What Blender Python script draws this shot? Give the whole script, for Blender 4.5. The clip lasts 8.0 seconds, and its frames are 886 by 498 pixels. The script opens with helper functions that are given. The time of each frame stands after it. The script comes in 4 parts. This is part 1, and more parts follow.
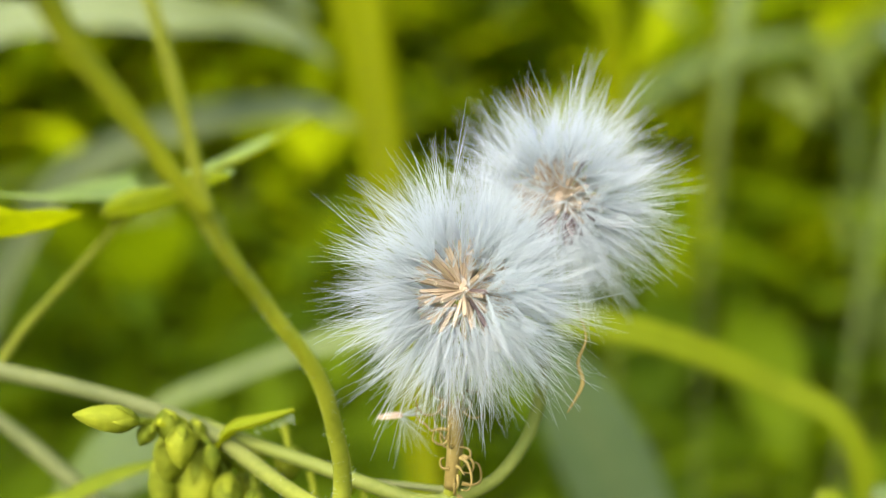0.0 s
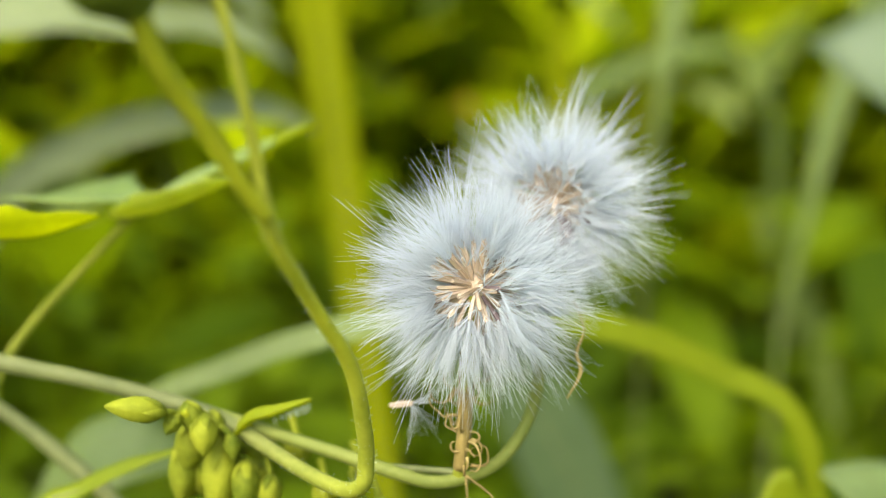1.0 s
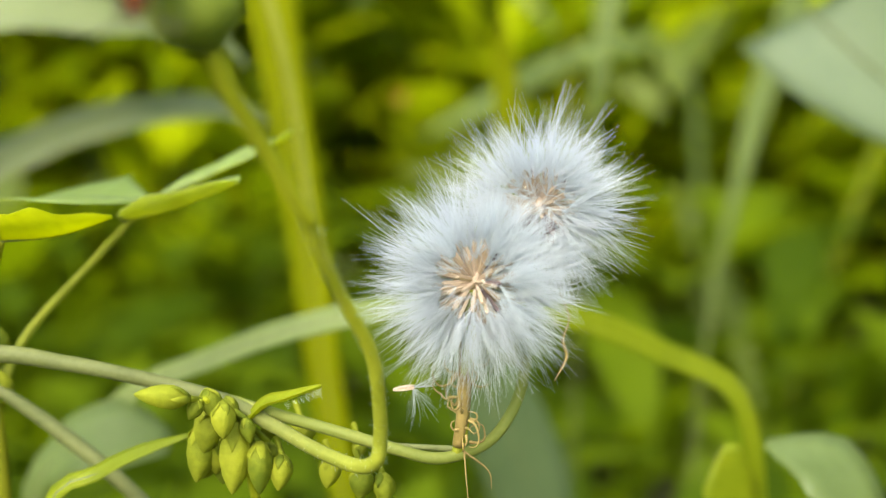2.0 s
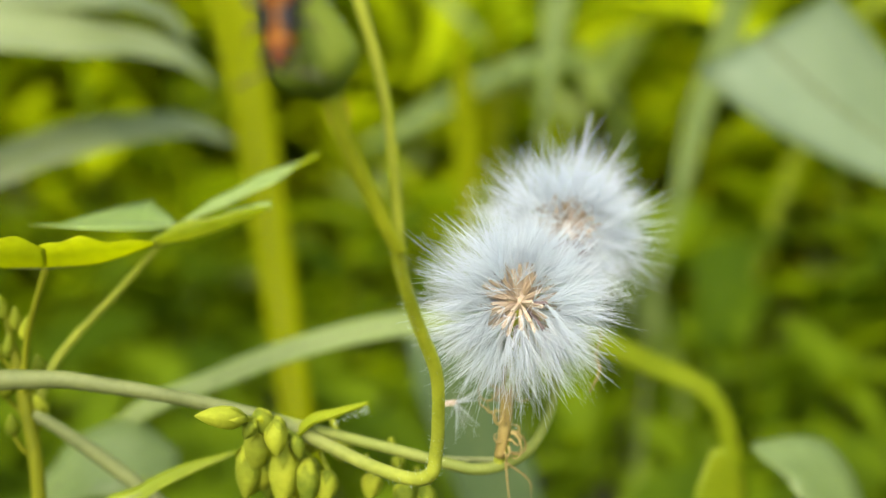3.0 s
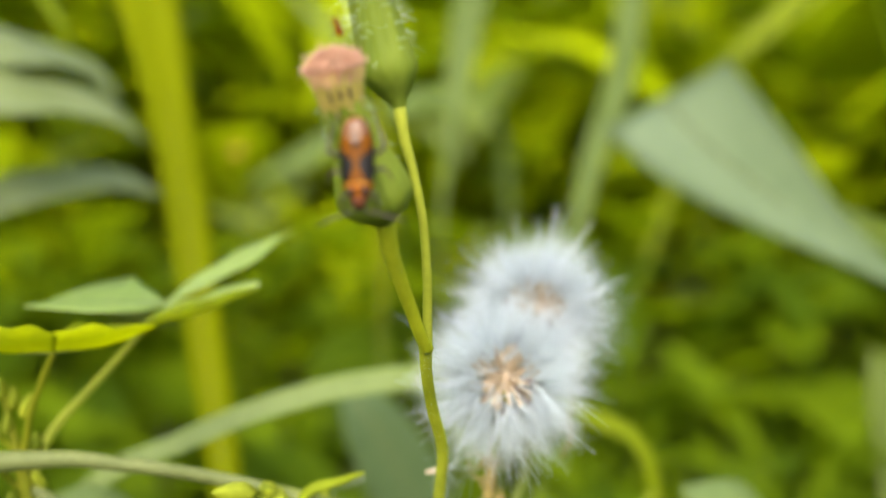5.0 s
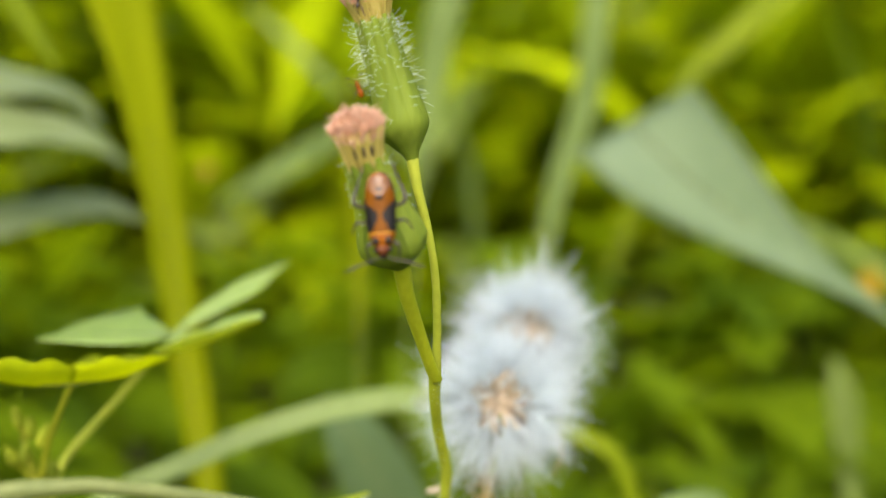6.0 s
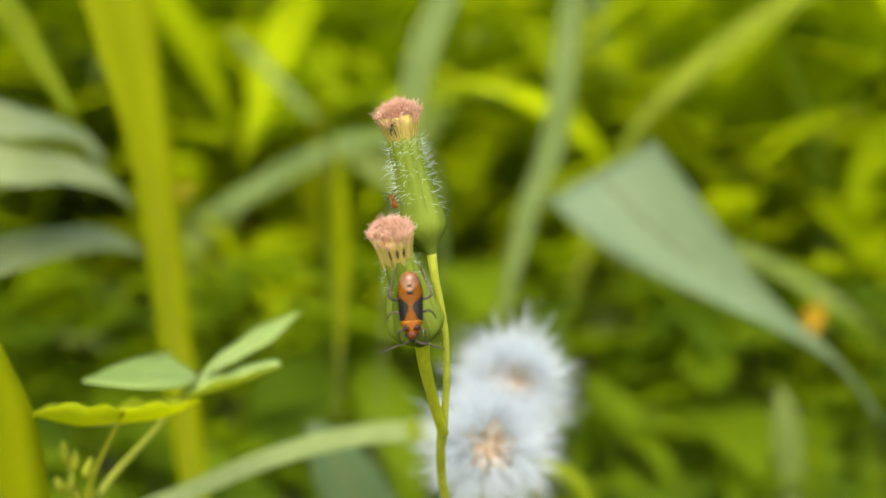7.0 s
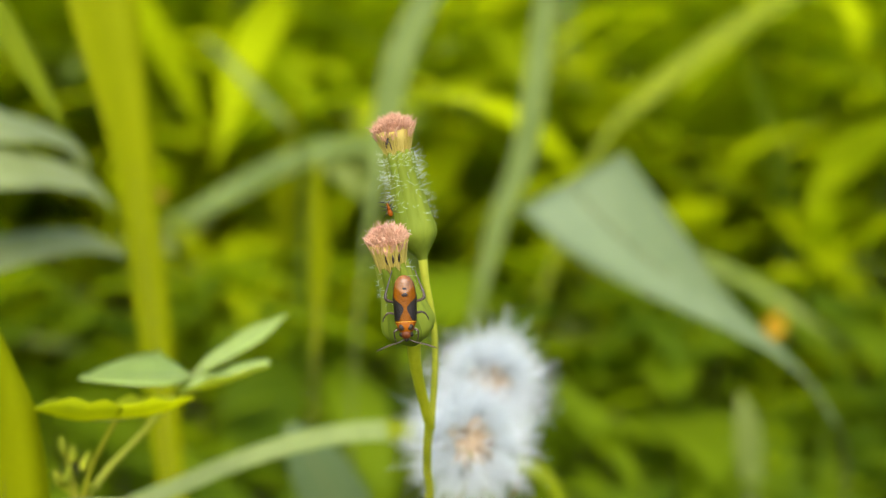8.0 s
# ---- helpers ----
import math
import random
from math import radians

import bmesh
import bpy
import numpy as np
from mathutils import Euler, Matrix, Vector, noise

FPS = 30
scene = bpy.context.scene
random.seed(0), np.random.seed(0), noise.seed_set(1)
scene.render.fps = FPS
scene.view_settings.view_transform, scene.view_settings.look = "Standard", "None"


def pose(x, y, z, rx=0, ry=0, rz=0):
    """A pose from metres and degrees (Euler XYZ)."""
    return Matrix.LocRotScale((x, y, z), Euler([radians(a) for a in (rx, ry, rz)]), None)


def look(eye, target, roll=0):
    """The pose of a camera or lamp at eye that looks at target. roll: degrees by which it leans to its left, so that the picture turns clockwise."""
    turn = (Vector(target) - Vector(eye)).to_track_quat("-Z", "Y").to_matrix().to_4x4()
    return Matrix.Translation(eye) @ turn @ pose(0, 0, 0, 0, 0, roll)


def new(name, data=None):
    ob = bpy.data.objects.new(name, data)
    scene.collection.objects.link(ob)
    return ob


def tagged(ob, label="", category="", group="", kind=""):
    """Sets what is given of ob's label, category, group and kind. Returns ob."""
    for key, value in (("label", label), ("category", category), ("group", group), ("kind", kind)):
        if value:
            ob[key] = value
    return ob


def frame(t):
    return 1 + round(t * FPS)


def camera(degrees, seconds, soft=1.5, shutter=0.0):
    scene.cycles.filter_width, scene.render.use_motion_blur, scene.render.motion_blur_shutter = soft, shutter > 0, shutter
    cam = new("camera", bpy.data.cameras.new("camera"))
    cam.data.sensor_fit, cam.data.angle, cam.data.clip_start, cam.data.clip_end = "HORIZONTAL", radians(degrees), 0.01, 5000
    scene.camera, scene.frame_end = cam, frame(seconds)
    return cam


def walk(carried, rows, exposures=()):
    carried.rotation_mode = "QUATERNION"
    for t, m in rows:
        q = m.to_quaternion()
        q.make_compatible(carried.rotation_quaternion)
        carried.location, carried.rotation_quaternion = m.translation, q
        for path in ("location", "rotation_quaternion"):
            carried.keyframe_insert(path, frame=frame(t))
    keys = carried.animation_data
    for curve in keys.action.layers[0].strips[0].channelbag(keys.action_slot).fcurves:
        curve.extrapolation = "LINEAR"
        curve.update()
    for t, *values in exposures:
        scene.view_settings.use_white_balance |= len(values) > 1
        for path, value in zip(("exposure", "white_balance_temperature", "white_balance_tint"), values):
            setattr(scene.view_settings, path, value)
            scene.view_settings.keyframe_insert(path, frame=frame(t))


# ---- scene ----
CM = 0.01
GROUND = 15.0  # height of the first camera place over the ground, cm


def v(x, y, z):
    """A place given in centimetres from the first camera place."""
    return Vector((x * CM, y * CM, (z + GROUND) * CM))


def eye(x, y, z, yaw, pitch, roll):
    p = v(x, y, z)
    return pose(p.x, p.y, p.z, 90 + pitch, 0, yaw) @ pose(0, 0, 0, 0, 0, roll)


# ---- camera ----
cam = camera(44.85, 8.0, 1.1)
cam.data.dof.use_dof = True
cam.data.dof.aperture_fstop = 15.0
PATH = [
    (0, 0.000, 0.000, -0.000, 0.00, -6.00, -0.82),
    (0.2, -0.069, -0.087, -0.094, -0.03, -4.85, -1.07),
    (0.5, -0.199, -0.338, 0.113, -1.45, -6.06, -0.37),
    (1, -0.682, -0.606, 0.086, -4.24, -6.12, -0.45),
    (1.5, -1.246, -0.906, 0.139, -6.33, -6.57, -0.12),
    (1.7, -1.225, -1.114, 0.245, -7.30, -6.75, -0.15),
    (2.8, -2.579, -1.666, 0.307, -12.28, -6.55, -0.44),
    (3, -2.674, -1.654, 0.452, -13.48, -6.29, -0.40),
    (3.5, -3.179, -1.645, 0.627, -15.78, -5.99, -0.32),
    (4, -3.567, -1.576, 0.808, -17.92, -5.95, -0.37),
    (4.5, -3.755, -1.945, 0.939, -19.52, -5.46, -0.10),
    (5, -4.048, -2.181, 1.179, -20.66, -5.30, -0.01),
    (6.3, -5.015, -2.929, 1.661, -23.68, -4.62, -0.07),
    (6.5, -5.304, -3.175, 1.822, -24.30, -4.71, 0.47),
    (6.8, -5.576, -3.686, 2.046, -24.91, -4.50, 0.94),
    (7, -5.829, -4.053, 2.298, -25.18, -4.35, 1.02),
    (7.5, -6.158, -4.323, 2.184, -26.21, -4.10, 1.26),
    (8, -6.367, -4.581, 2.338, -27.06, -3.95, 1.76),
]
walk(cam, [(t, eye(*r)) for t, *r in PATH])

# ---- world and light ----
scene.view_settings.exposure = 1.42
world = bpy.data.worlds.new("sky")
scene.world = world
world.use_nodes = True
wn = world.node_tree.nodes
sky = wn.new("ShaderNodeTexSky")
sky.sky_type = "NISHITA"
sky.sun_disc = False
sky.air_density, sky.dust_density, sky.ozone_density = 1.0, 4.0, 0.8
sky.sun_elevation, sky.sun_rotation = radians(45), radians(210)
wn["Background"].inputs["Strength"].default_value = 0.15
world.node_tree.links.new(sky.outputs[0], wn["Background"].inputs["Color"])
sun = new("sun", bpy.data.lights.new("sun", "SUN"))
sun.data.energy, sun.data.angle, sun.data.color = 1.6, radians(60), (1.0, 0.97, 0.90)
sun.matrix_world = look((-1.0, -1.7, 2.0), (0, 0, 0))


# ---- materials ----
def nodes_of(name):
    m = bpy.data.materials.new(name)
    m.use_nodes = True
    n, l = m.node_tree.nodes, m.node_tree.links
    return m, n, l, n["Principled BSDF"]


def ramp(n, a, b, pos=(0.3, 0.7)):
    r = n.new("ShaderNodeValToRGB")
    r.color_ramp.elements[0].color, r.color_ramp.elements[1].color = (*a, 1), (*b, 1)
    r.color_ramp.elements[0].position, r.color_ramp.elements[1].position = pos
    return r


def surface(name, dark, light, scale=400.0, rough=0.5, bump=0.2, stretch=(1, 1, 1), translucent=0.0, through_color=None, spec=0.5, fine=6.0, per_island=False, sheen=0.0):
    """A procedural surface: two scales of noise between two colours, a fine relief, and light passing through thin parts."""
    m, n, l, p = nodes_of(name)
    tc, mp = n.new("ShaderNodeTexCoord"), n.new("ShaderNodeMapping")
    mp.inputs["Scale"].default_value = stretch
    l.new(tc.outputs["Object"], mp.inputs["Vector"])
    big, small = n.new("ShaderNodeTexNoise"), n.new("ShaderNodeTexNoise")
    big.inputs["Scale"].default_value, small.inputs["Scale"].default_value = scale, scale * fine
    big.inputs["Detail"].default_value = small.inputs["Detail"].default_value = 3
    for t in (big, small):
        l.new(mp.outputs[0], t.inputs["Vector"])
    mix = n.new("ShaderNodeMath")
    mix.operation = "MULTIPLY_ADD"
    mix.inputs[1].default_value = 0.35
    l.new(small.outputs["Fac"], mix.inputs[0])
    half = n.new("ShaderNodeMath")
    half.operation = "MULTIPLY"
    half.inputs[1].default_value = 0.65
    l.new(big.outputs["Fac"], half.inputs[0])
    l.new(half.outputs[0], mix.inputs[2])
    fac = mix
    vary = n.new("ShaderNodeMath")
    vary.operation = "MULTIPLY_ADD"
    vary.inputs[1].default_value = 0.35
    if per_island:
        g = n.new("ShaderNodeNewGeometry")
        vary.inputs[1].default_value = 0.6
        l.new(g.outputs["Random Per Island"], vary.inputs[0])
    else:
        g = n.new("ShaderNodeObjectInfo")
        l.new(g.outputs["Random"], vary.inputs[0])
    sub = n.new("ShaderNodeMath")
    sub.operation = "SUBTRACT"
    sub.inputs[1].default_value = 0.3 if per_island else 0.17
    l.new(fac.outputs[0], sub.inputs[0])
    l.new(sub.outputs[0], vary.inputs[2])
    r = ramp(n, dark, light)
    l.new(vary.outputs[0], r.inputs["Fac"])
    l.new(r.outputs[0], p.inputs["Base Color"])
    p.inputs["Roughness"].default_value = rough
    p.inputs["Specular IOR Level"].default_value = spec
    if sheen:
        p.inputs["Sheen Weight"].default_value = sheen
        p.inputs["Sheen Roughness"].default_value = 0.4
    b = n.new("ShaderNodeBump")
    b.inputs["Strength"].default_value, b.inputs["Distance"].default_value = bump, 0.0002
    l.new(small.outputs["Fac"], b.inputs["Height"])
    l.new(b.outputs[0], p.inputs["Normal"])
    if translucent:
        out = n["Material Output"]
        tr, mx = n.new("ShaderNodeBsdfTranslucent"), n.new("ShaderNodeMixShader")
        mx.inputs[0].default_value = translucent
        c = through_color or light
        r2 = ramp(n, tuple(0.75 * x for x in c), c)
        l.new(vary.outputs[0], r2.inputs["Fac"])
        l.new(r2.outputs[0], tr.inputs["Color"])
        l.new(p.outputs[0], mx.inputs[1])
        l.new(tr.outputs[0], mx.inputs[2])
        l.new(mx.outputs[0], out.inputs["Surface"])
    return m


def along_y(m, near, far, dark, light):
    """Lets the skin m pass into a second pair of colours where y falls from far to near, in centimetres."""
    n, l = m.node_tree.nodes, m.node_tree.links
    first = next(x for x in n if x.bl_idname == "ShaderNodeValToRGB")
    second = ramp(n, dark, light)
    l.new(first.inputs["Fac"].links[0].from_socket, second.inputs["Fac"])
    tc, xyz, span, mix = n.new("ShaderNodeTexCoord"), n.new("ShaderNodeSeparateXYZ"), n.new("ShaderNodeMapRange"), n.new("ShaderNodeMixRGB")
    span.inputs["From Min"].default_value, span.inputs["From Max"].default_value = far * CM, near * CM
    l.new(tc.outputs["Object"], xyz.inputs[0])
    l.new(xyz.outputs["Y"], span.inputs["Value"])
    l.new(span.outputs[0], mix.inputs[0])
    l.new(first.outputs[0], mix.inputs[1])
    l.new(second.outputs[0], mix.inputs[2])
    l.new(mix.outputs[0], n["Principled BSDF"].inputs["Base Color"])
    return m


YELLOW = (0.37, 0.51, 0.003)
MAT = {
    "stem": surface("stem_skin", (0.34, 0.38, 0.012), (0.52, 0.54, 0.026), 300, 0.6, 0.4, (1, 1, 0.2), spec=0.2, translucent=0.25, through_color=(0.55, 0.56, 0.01)),
    "pale_stem": surface("pale_stem_skin", (0.10, 0.122, 0.036), (0.165, 0.187, 0.062), 300, 0.6, 0.5, spec=0.25),
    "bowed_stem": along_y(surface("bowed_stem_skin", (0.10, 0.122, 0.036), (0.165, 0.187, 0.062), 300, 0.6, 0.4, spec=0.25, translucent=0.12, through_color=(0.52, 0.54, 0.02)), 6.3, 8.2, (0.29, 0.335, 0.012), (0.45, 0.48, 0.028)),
    "young_stem": surface("young_stem_skin", (0.17, 0.205, 0.034), (0.275, 0.30, 0.06), 300, 0.6, 0.4, spec=0.25, translucent=0.1, through_color=(0.5, 0.52, 0.03)),
    "upper_stem": surface("upper_stem_skin", (0.26, 0.30, 0.022), (0.41, 0.44, 0.042), 300, 0.6, 0.4, spec=0.25, translucent=0.18, through_color=(0.52, 0.54, 0.02)),
    "olive_stem": surface("olive_stem_skin", (0.15, 0.165, 0.006), (0.25, 0.265, 0.012), 300, 0.6, 0.4, (1, 1, 0.2), spec=0.15, translucent=0.2, through_color=(0.5, 0.5, 0.01)),
    "bract": surface("bract_skin", (0.12, 0.175, 0.014), (0.228, 0.292, 0.033), 350, 0.6, 0.4, (1, 1, 0.15), spec=0.2, translucent=0.38, through_color=(0.50, 0.56, 0.02)),
    "leaf": surface("leaf_skin", (0.20, 0.27, 0.006), (0.32, 0.38, 0.012), 150, 0.45, 0.3, translucent=0.5, through_color=(0.55, 0.58, 0.003), spec=0.3),
    "grey_leaf": surface("matt_leaf_skin", (0.105, 0.16, 0.035), (0.18, 0.245, 0.075), 120, 0.5, 0.3, translucent=0.4, through_color=(0.48, 0.54, 0.01)),
    "pale_leaf": surface("pale_leaf_skin", (0.165, 0.215, 0.075), (0.26, 0.31, 0.13), 60, 0.45, 0.3, translucent=0.4, through_color=(0.48, 0.54, 0.03)),
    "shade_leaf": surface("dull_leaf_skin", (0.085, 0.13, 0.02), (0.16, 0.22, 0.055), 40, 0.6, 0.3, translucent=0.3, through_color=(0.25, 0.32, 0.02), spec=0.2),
    # darkened green: the dimness behind the seed heads is painted into the colour
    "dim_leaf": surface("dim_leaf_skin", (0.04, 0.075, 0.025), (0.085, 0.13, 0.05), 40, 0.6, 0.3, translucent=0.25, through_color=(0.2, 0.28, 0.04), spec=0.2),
    # brighter, yellower copy of the leaflet skin; light coming through is put into it
    "thin_leaf": surface("lit_leaflet_skin", (0.26, 0.34, 0.01), (0.38, 0.44, 0.02), 150, 0.5, 0.3, translucent=0.7, through_color=(0.76, 0.80, 0.003), spec=0.25),
    "leaflet": surface("leaflet_skin", (0.20, 0.30, 0.08), (0.31, 0.41, 0.14), 150, 0.45, 0.3, translucent=0.5, through_color=(0.74, 0.80, 0.004), spec=0.3),
    "blade": surface("grass_blade_skin", (0.13, 0.18, 0.004), (0.25, 0.30, 0.008), 90, 0.5, 0.3, (1, 1, 0.1), translucent=0.5, through_color=YELLOW, spec=0.12),
    "bright_blade": surface("bright_blade_skin", (0.22, 0.26, 0.001), (0.32, 0.35, 0.002), 90, 0.6, 0.3, (1, 1, 0.1), translucent=0.5, through_color=(0.50, 0.55, 0.001), spec=0.06),
    "meadow": surface("meadow_grass", (0.19, 0.25, 0.001), (0.43, 0.52, 0.002), 25, 0.65, 0.2, spec=0.06, translucent=0.6, through_color=(0.55, 0.66, 0.004), per_island=True),
    # darker than the meadow leaves: shade under taller herbs is put into the colour
    "shaded_low_leaf": surface("shaded_low_leaf_skin", (0.035, 0.065, 0.001), (0.10, 0.15, 0.002), 25, 0.65, 0.2, spec=0.08, translucent=0.35, through_color=YELLOW, per_island=True),
    "meadow_grey": surface("meadow_matt_leaves", (0.11, 0.16, 0.025), (0.24, 0.30, 0.085), 25, 0.6, 0.2, translucent=0.3, through_color=YELLOW, per_island=True, spec=0.12),
    "hair": surface("seed_hair", (0.92, 0.965, 0.99), (0.95, 0.985, 0.995), 200, 0.4, 0.0, translucent=0.69, through_color=(0.93, 0.98, 0.995)),
    "achene": surface("seed_coat", (0.40, 0.31, 0.20), (0.66, 0.54, 0.39), 500, 0.55, 0.5, (4, 4, 0.3)),
    "dark_achene": surface("grey_seed_coat", (0.16, 0.12, 0.12), (0.32, 0.26, 0.25), 500, 0.6, 0.5, (4, 4, 0.3)),
    "dry": surface("dry_fibre", (0.22, 0.155, 0.035), (0.42, 0.315, 0.10), 400, 0.6, 0.5),
    "bud": surface("bud_skin", (0.12, 0.17, 0.012), (0.38, 0.42, 0.03), 280, 0.65, 0.7, spec=0.12, translucent=0.35, through_color=(0.55, 0.56, 0.012)),
    "floret": surface("floret_petal", (0.52, 0.28, 0.21), (0.82, 0.60, 0.43), 600, 0.7, 0.3, spec=0.2, translucent=0.4, through_color=(0.8, 0.45, 0.25)),
    "floret_tube": surface("floret_tube", (0.42, 0.34, 0.06), (0.60, 0.48, 0.15), 600, 0.7, 0.3, spec=0.2, translucent=0.3, through_color=(0.7, 0.6, 0.15)),
    "bristle": surface("stalk_hair", (0.6, 0.7, 0.5), (0.8, 0.86, 0.72), 300, 0.4, 0.0, translucent=0.4),
    "orange": surface("orange_shell", (0.062, 0.019, 0.0003), (0.135, 0.044, 0.0005), 800, 0.4, 0.3, spec=0.08),
    "orange_red": surface("orange_red_shell", (0.12, 0.028, 0.001), (0.21, 0.062, 0.002), 800, 0.45, 0.3, spec=0.08),
    "membrane": surface("brown_wing", (0.07, 0.028, 0.006), (0.16, 0.062, 0.012), 800, 0.25, 0.2, spec=0.5),
    "dark_red": surface("dark_red_shell", (0.03, 0.007, 0.002), (0.09, 0.022, 0.004), 800, 0.4, 0.3, spec=0.2),
    "arch_blade": surface("arch_blade_skin", (0.14, 0.20, 0.05), (0.24, 0.31, 0.095), 90, 0.55, 0.3, (1, 1, 0.3), translucent=0.35, through_color=(0.40, 0.48, 0.01), spec=0.3),
    "broad_leaf": surface("broad_leaf_skin", (0.085, 0.14, 0.062), (0.15, 0.21, 0.105), 120, 0.5, 0.3, translucent=0.3, through_color=(0.42, 0.5, 0.08)),
    "black": surface("black_shell", (0.004, 0.003, 0.003), (0.014, 0.010, 0.008), 900, 0.45, 0.3, spec=0.2),
    "leg": surface("insect_leg_skin", (0.012, 0.008, 0.006), (0.065, 0.04, 0.028), 900, 0.45, 0.3),
    "soil": surface("soil", (0.02, 0.022, 0.008), (0.06, 0.065, 0.018), 30, 0.9, 0.6),
    "petal": surface("yellow_petal", (0.40, 0.23, 0.005), (0.50, 0.31, 0.01), 200, 0.5, 0.2, translucent=0.3),
}


# ---- mesh helpers ----
def make(name, verts, faces, mat, parent=None, label="", smooth=True):
    me = bpy.data.meshes.new(name)
    me.from_pydata([tuple(p) for p in verts], [], faces)
    me.materials.append(MAT[mat])
    if smooth:
        me.polygons.foreach_set("use_smooth", [True] * len(me.polygons))
    ob = new(name, me)
    if parent is not None:
        ob.parent = parent
        ob.matrix_parent_inverse = Matrix.Translation(-parent.location)
    if label:
        tagged(ob, label)
    return ob


def put(name, me, parent, m, label=""):
    ob = new(name, me)
    ob.parent = parent
    ob.matrix_basis = m
    if label:
        tagged(ob, label)
    return ob


def thing(name, label, category, group="", at=None):
    ob = new(name)
    ob.empty_display_size = 0.005
    if at is not None:
        ob.location = at
    return tagged(ob, label, category, group)


def spline(pts, n):
    """A smooth line through the points, as n + 1 places (with any number of values a place)."""
    p = np.array([tuple(q) for q in pts], float)
    k = len(p)
    p = np.vstack([2 * p[0] - p[1], p, 2 * p[-1] - p[-2]])
    out = []
    for s in np.linspace(0, k - 1, n + 1):
        i = min(int(s), k - 2)
        t = s - i
        a, b, c, d = p[i : i + 4]
        out.append(0.5 * (2 * b + (c - a) * t + (2 * a - 5 * b + 4 * c - d) * t * t + (3 * b - a - 3 * c + d) * t**3))
    return np.array(out)


def ring_frames(line):
    tang = np.gradient(line, axis=0)
    tang /= np.linalg.norm(tang, axis=1, keepdims=True) + 1e-12
    ref = np.array([0.0, 0, 1]) if abs(tang[0][2]) < 0.8 else np.array([1.0, 0, 0])
    us, ws = [], []
    for t in tang:
        u = ref - t * (ref @ t)
        u /= np.linalg.norm(u) + 1e-12
        us.append(u)
        ws.append(np.cross(t, u))
        ref = u
    return tang, np.array(us), np.array(ws)


def tube(pts, radii, n=24, seg=10, ridge=0.0, ribs=0, closed=True):
    """Vertices and faces of a round stalk through the points (centimetres), with the radii spread along it."""
    line = spline([v(*p) for p in pts], n)
    rad = np.interp(np.linspace(0, 1, n + 1), np.linspace(0, 1, len(radii)), radii) * CM
    return sweep(line, rad, seg, ridge, ribs, closed)


def sweep(line, rad, seg=10, ridge=0.0, ribs=0, closed=True):
    n = len(line) - 1
    _, us, ws = ring_frames(line)
    ang = np.linspace(0, 2 * np.pi, seg, endpoint=False)
    mod = 1 + ridge * np.cos(ribs * ang)
    verts = (line[:, None] + rad[:, None, None] * mod[None, :, None] * (np.cos(ang)[None, :, None] * us[:, None] + np.sin(ang)[None, :, None] * ws[:, None])).reshape(-1, 3)
    faces = [(i * seg + j, i * seg + (j + 1) % seg, (i + 1) * seg + (j + 1) % seg, (i + 1) * seg + j) for i in range(n) for j in range(seg)]
    if closed:
        faces += [tuple(range(seg))[::-1], tuple(range(n * seg, (n + 1) * seg))]
    return verts, faces


def join(pieces):
    verts, faces, k = [], [], 0
    for a, b in pieces:
        verts.append(np.asarray(a))
        faces += [tuple(i + k for i in q) for q in b]
        k += len(a)
    return np.concatenate(verts), faces


def ribbon(line, widths, normal, fold=0.15, thick=0.012, across=4, wave=0.0):
    """A leaf or blade: a folded strip along a line of places in metres; widths and thickness in centimetres."""
    n = len(line) - 1
    tang = np.gradient(line, axis=0)
    tang /= np.linalg.norm(tang, axis=1, keepdims=True) + 1e-12
    nm = np.array(normal, float)
    if nm.ndim == 1:
        nm = np.repeat(nm[None], n + 1, 0)
    side = np.cross(tang, nm)
    side /= np.linalg.norm(side, axis=1, keepdims=True) + 1e-12
    up = np.cross(side, tang)
    w = np.interp(np.linspace(0, 1, n + 1), np.linspace(0, 1, len(widths)), widths) * CM / 2
    s = np.linspace(-1, 1, across + 1)
    top, low = [], []
    for i in range(n + 1):
        for q in s:
            lift = fold * abs(q) * w[i] + wave * w[i] * np.sin(i * 0.9 + q * 2.0) * abs(q)
            p = line[i] + side[i] * q * w[i] + up[i] * lift
            top.append(p + up[i] * thick * CM / 2 * (1.3 - abs(q)))
            low.append(p - up[i] * thick * CM / 2 * (1.3 - abs(q)))
    k, c = len(top), across + 1
    faces = []
    for i in range(n):
        for j in range(across):
            a = i * c + j
            faces.append((a, a + 1, a + c + 1, a + c))
            faces.append((k + a, k + a + c, k + a + c + 1, k + a + 1))
        for j in (0, across):
            a = i * c + j
            faces.append((a, a + c, k + a + c, k + a) if j == 0 else (a, k + a, k + a + c, a + c))
    for j in range(across):
        faces.append((j, k + j, k + j + 1, j + 1))
        a = n * c + j
        faces.append((a, a + 1, k + a + 1, k + a))
    return np.array(top + low), faces


